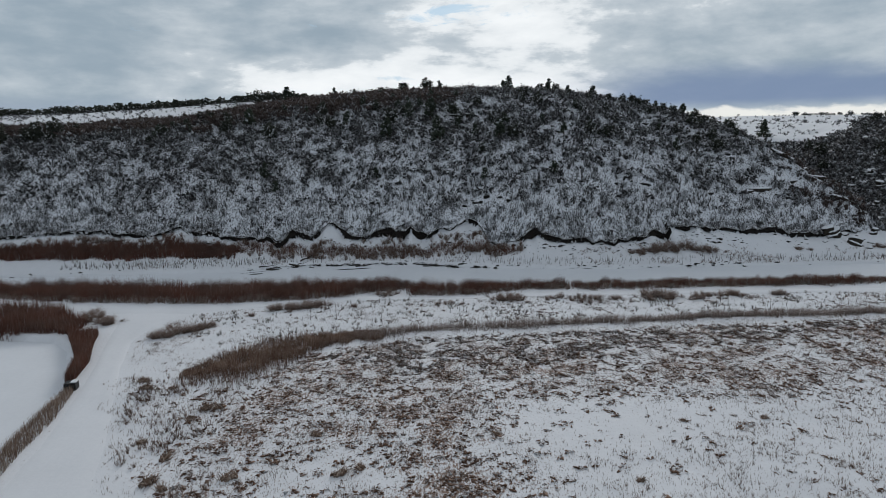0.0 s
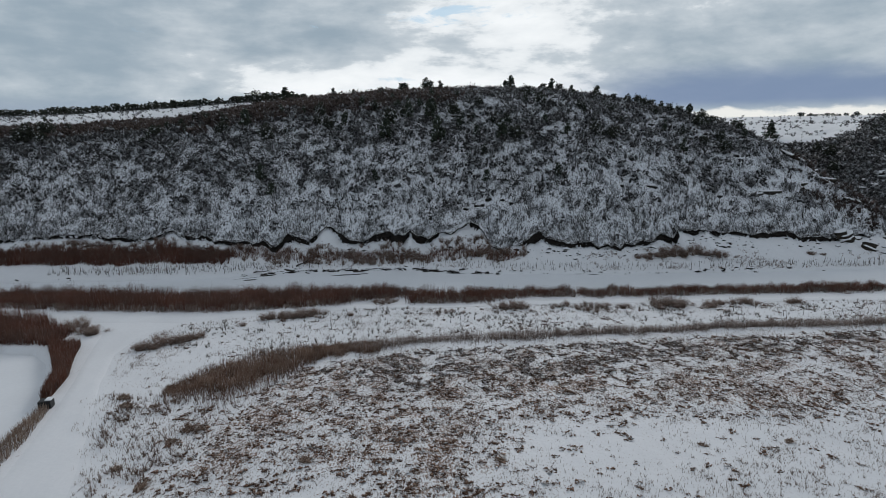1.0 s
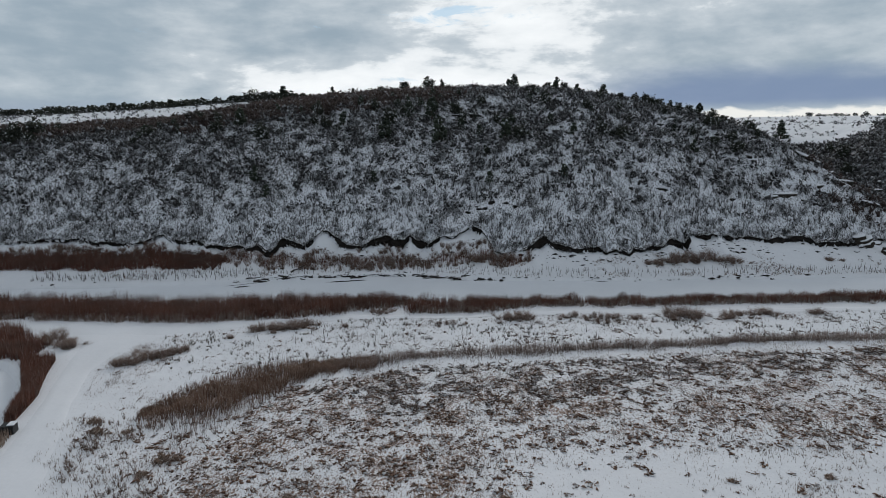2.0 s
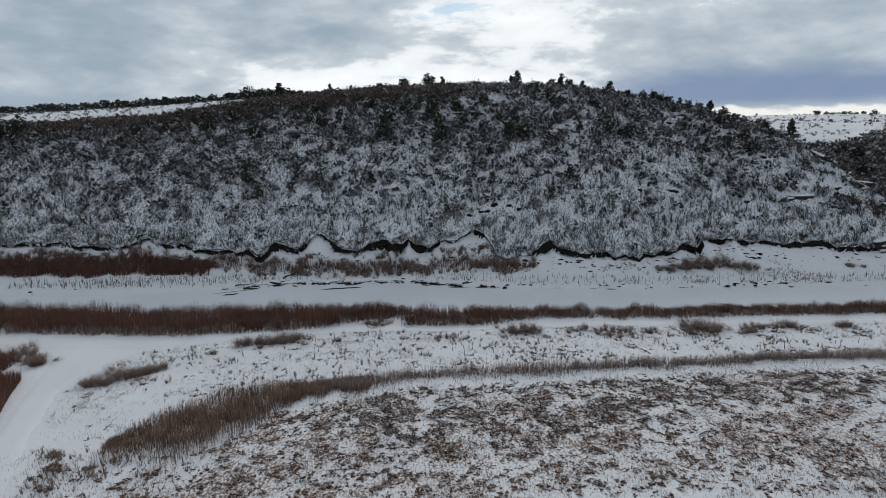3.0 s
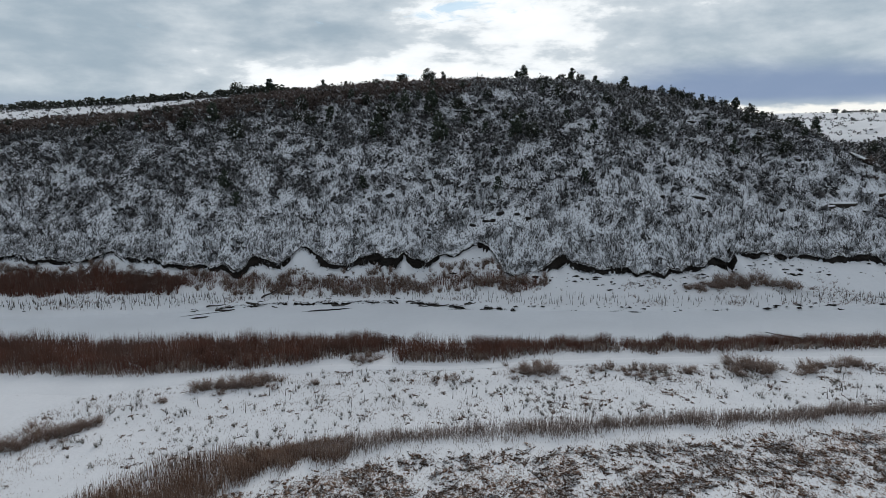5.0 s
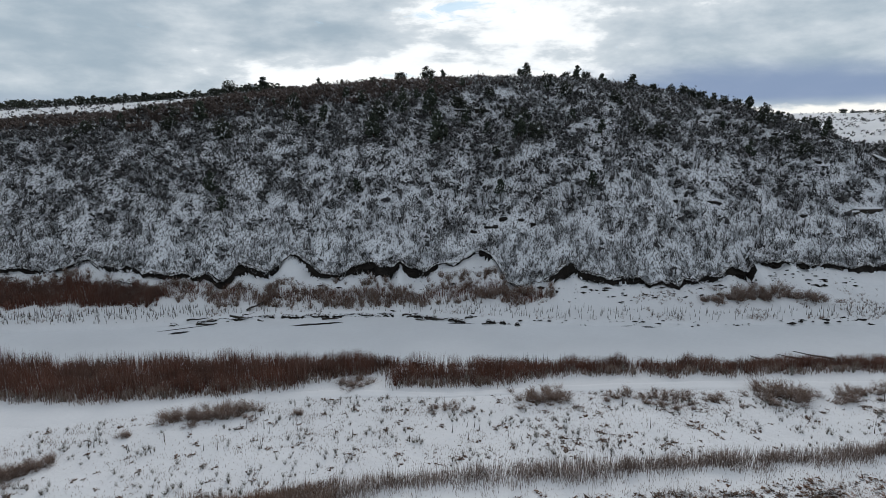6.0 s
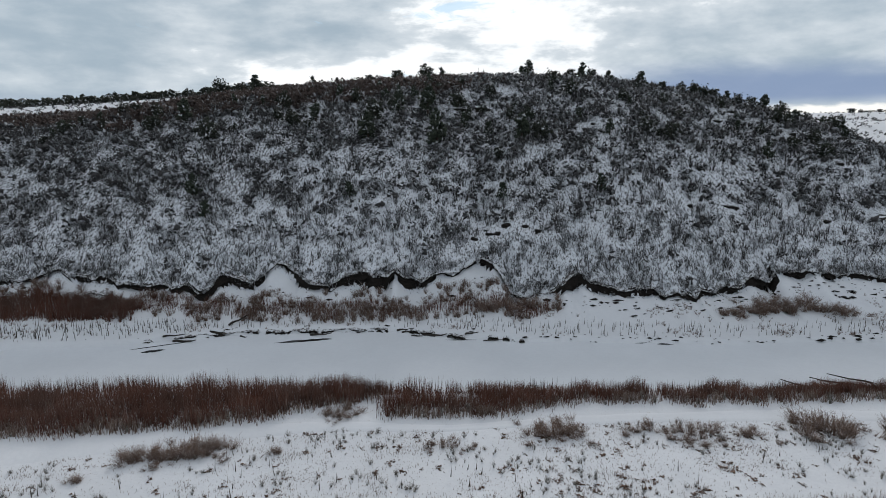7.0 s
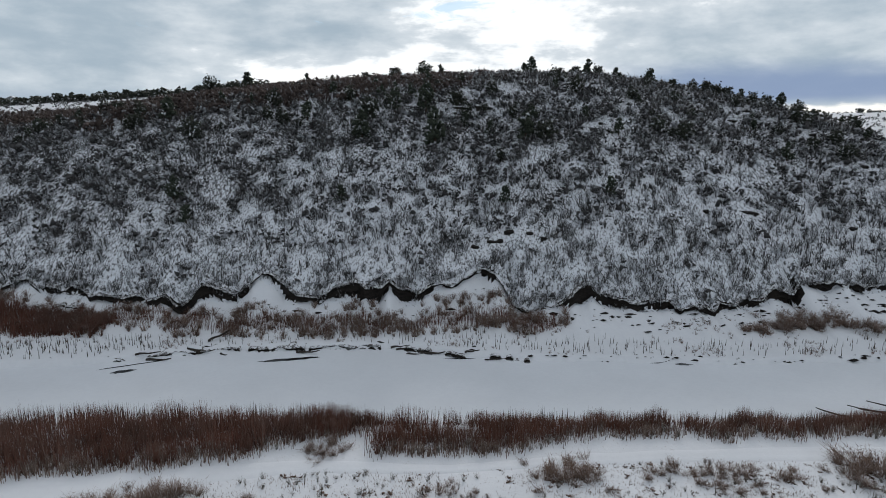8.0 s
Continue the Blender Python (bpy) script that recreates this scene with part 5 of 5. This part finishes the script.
def clods():
    r = np.random.default_rng(77)
    n = 340
    X = np.where(r.uniform(0, 1, n) < 0.6, r.uniform(8, 52, n), r.uniform(-70, 78, n))
    Y = np.where(r.uniform(0, 1, n) < 0.3, river_far(X) + np.abs(r.normal(0.2, 0.5, n)), cut_y(X) - np.abs(r.normal(0, 1.6, n)) - 0.8)
    out = []
    for x, y in zip(X, Y):
        c = np.array([x, y, max(float(height(x, y)), -0.55) + 0.03])
        l = 0.06 + 0.26 * r.uniform() ** 2.5
        V = r.normal(0, 1, (6, 3))
        V = V / np.linalg.norm(V, axis=1)[:, None] * np.array([l * 1.7, l * 0.8, l * 0.45])
        V = np.array([[l * 1.6, 0, 0], [0, l * 0.8, 0], [-l * 1.6, 0, 0], [0, -l * 0.8, 0], [0, 0, l * 0.5], [0, 0, -l * 0.5]]) + V * 0.5 + c
        out.append((V, np.array([[0, 1, 4], [1, 2, 4], [2, 3, 4], [3, 0, 4], [1, 0, 5], [2, 1, 5], [3, 2, 5], [0, 3, 5]])))
    stuff("soil_clods", join(*out), M_SOIL, "dark clods of earth and driftwood along the bank", "soil")


clods()


# ---- the culvert at the pond ----
def culvert():
    root = new("culvert_box")
    tagged(root, "black steel drain box on the pond's edge", "drain box")
    bm = bmesh.new()
    bmesh.ops.create_cube(bm, size=1)
    bmesh.ops.scale(bm, vec=(0.9, 0.8, 0.75), verts=bm.verts)
    bmesh.ops.bevel(bm, geom=bm.edges[:], offset=0.03, segments=2, affect="EDGES")
    part("body", bm, M_STEEL, root).matrix_basis = pose(0, 0, 0.35)
    bm = bmesh.new()
    bmesh.ops.create_cube(bm, size=1)
    bmesh.ops.scale(bm, vec=(0.5, 0.7, 0.08), verts=bm.verts)
    bmesh.ops.bevel(bm, geom=bm.edges[:], offset=0.035, segments=3, affect="EDGES")
    part("snow_cap", bm, M_SNOW, root, "patch of snow on the lid").matrix_basis = pose(0.25, 0.05, 0.76)
    root.matrix_basis = pose(-30.8, 49.4, -0.1, 0, 0, 12)


culvert()


# ---- small things far off ----
def shed():
    root = new("shed")
    tagged(root, "small pale shed with a snowy roof among junipers", "shed")
    bm = bmesh.new()
    bmesh.ops.create_cube(bm, size=1)
    bmesh.ops.scale(bm, vec=(4.4, 3.4, 2.2), verts=bm.verts)
    part("wall", bm, M_PAINT, root).matrix_basis = pose(0, 0, 1.1)
    bm = bmesh.new()
    prof = [(-2.45, 2.15), (0, 3.3), (2.45, 2.15), (2.45, 2.3), (0, 3.5), (-2.45, 2.3)]
    ends = [[bm.verts.new((x, y, z)) for x, z in prof] for y in (-2.0, 2.0)]
    for k in range(6):
        bm.faces.new((ends[0][k], ends[0][(k + 1) % 6], ends[1][(k + 1) % 6], ends[1][k]))
    bm.faces.new(ends[0][::-1])
    bm.faces.new(ends[1])
    bmesh.ops.recalc_face_normals(bm, faces=bm.faces)
    part("roof", bm, M_SNOW, root, "gabled roof under snow")
    root.matrix_basis = pose(-144, 249, float(height(-144, 249)) - 0.1, 0, 0, 20)


def snag(x, y, h, label):
    r = np.random.default_rng(int(x * 7) % 999)
    root = new("dead_tree")
    tagged(root, label, "dead tree")
    z = float(height(x, y)) - 0.1
    np_object("trunk", *spikes(np.array([[0, 0, 0.0]]), np.array([[0.1, 0, h]]), 0.28), M_BARK, root)
    b0 = np.stack([np.zeros(5), np.zeros(5), r.uniform(0.4, 0.85, 5) * h], 1)
    for k in range(5):
        tip = b0[k] + np.array([r.normal(0, 0.4), r.normal(0, 0.4), r.uniform(0.2, 0.5)])
        np_object("branch", *spikes(b0[k:k + 1], tip[None], 0.08), M_BARK, root)
    root.matrix_basis = pose(x, y, z)


shed()
snag(91.5, 140, 3.4, "bare dark dead trunk standing in the gully")


def mast():
    bm = bmesh.new()
    bmesh.ops.create_cone(bm, cap_ends=True, segments=6, radius1=0.16, radius2=0.08, depth=7)
    ob = part("mast", bm, M_STEEL)
    tagged(ob, "thin dark mast on the mesa", "mast")
    ob.matrix_basis = pose(-176, 250, float(height(-176, 250)) + 3.4)


mast()


# ---- heaps of flattened grass beside the road ----
def grass_clump(x, y, size, seed):
    r = np.random.default_rng(seed)
    n = 70
    a, q = r.uniform(0, 6.28, n), np.sqrt(r.uniform(0, 1, n))
    base = np.stack([np.cos(a) * q * 0.7, np.sin(a) * q * 0.5, 0 * q], 1)
    sway = r.normal(0, 0.3, 2)
    tip = base + np.stack([r.normal(sway[0], 0.3, n), r.normal(sway[1], 0.3, n), r.uniform(0.15, 0.6, n)], 1)
    lump = join(spikes(base, tip, 0.05, bend=np.stack([0 * a, 0 * a, 0.12 + 0 * a], 1)), tetra(base * 0.8 + np.array([0, 0, 0.12]), r.uniform(0.05, 0.14, n), r))
    ob = np_object("grass_clump", *lump, M_REED)
    tagged(ob, "tan heap of flattened dry grass in snow", "grass clump", group="grass clumps of the meadow")
    ob.matrix_basis = pose(x, y, float(height(x, y)) - 0.03, 0, 0, r.uniform(0, 360)) @ Matrix.Diagonal((size, size, size, 1))


for k, (x, y, size) in enumerate(((-18.2, 45.6, 0.9), (-17.2, 45.8, 0.7), (-18.6, 43.7, 0.6), (-18.1, 38.2, 0.7), (-17.8, 35.3, 0.9), (-16.6, 34.6, 0.6), (-13.0, 35.7, 0.9), (-22.4, 49.3, 0.6), (-24.6, 49.4, 0.9),
                                  (-25.6, 51.0, 0.8), (-6.4, 36.1, 0.8), (-5.1, 36.8, 0.6), (3.8, 40.9, 0.5), (11.9, 35.2, 0.5), (17.4, 42.7, 0.45), (23.3, 43.0, 0.5), (-8.8, 41.1, 0.7), (-20.6, 40.4, 0.6))):
    grass_clump(x, y, size, 500 + k)
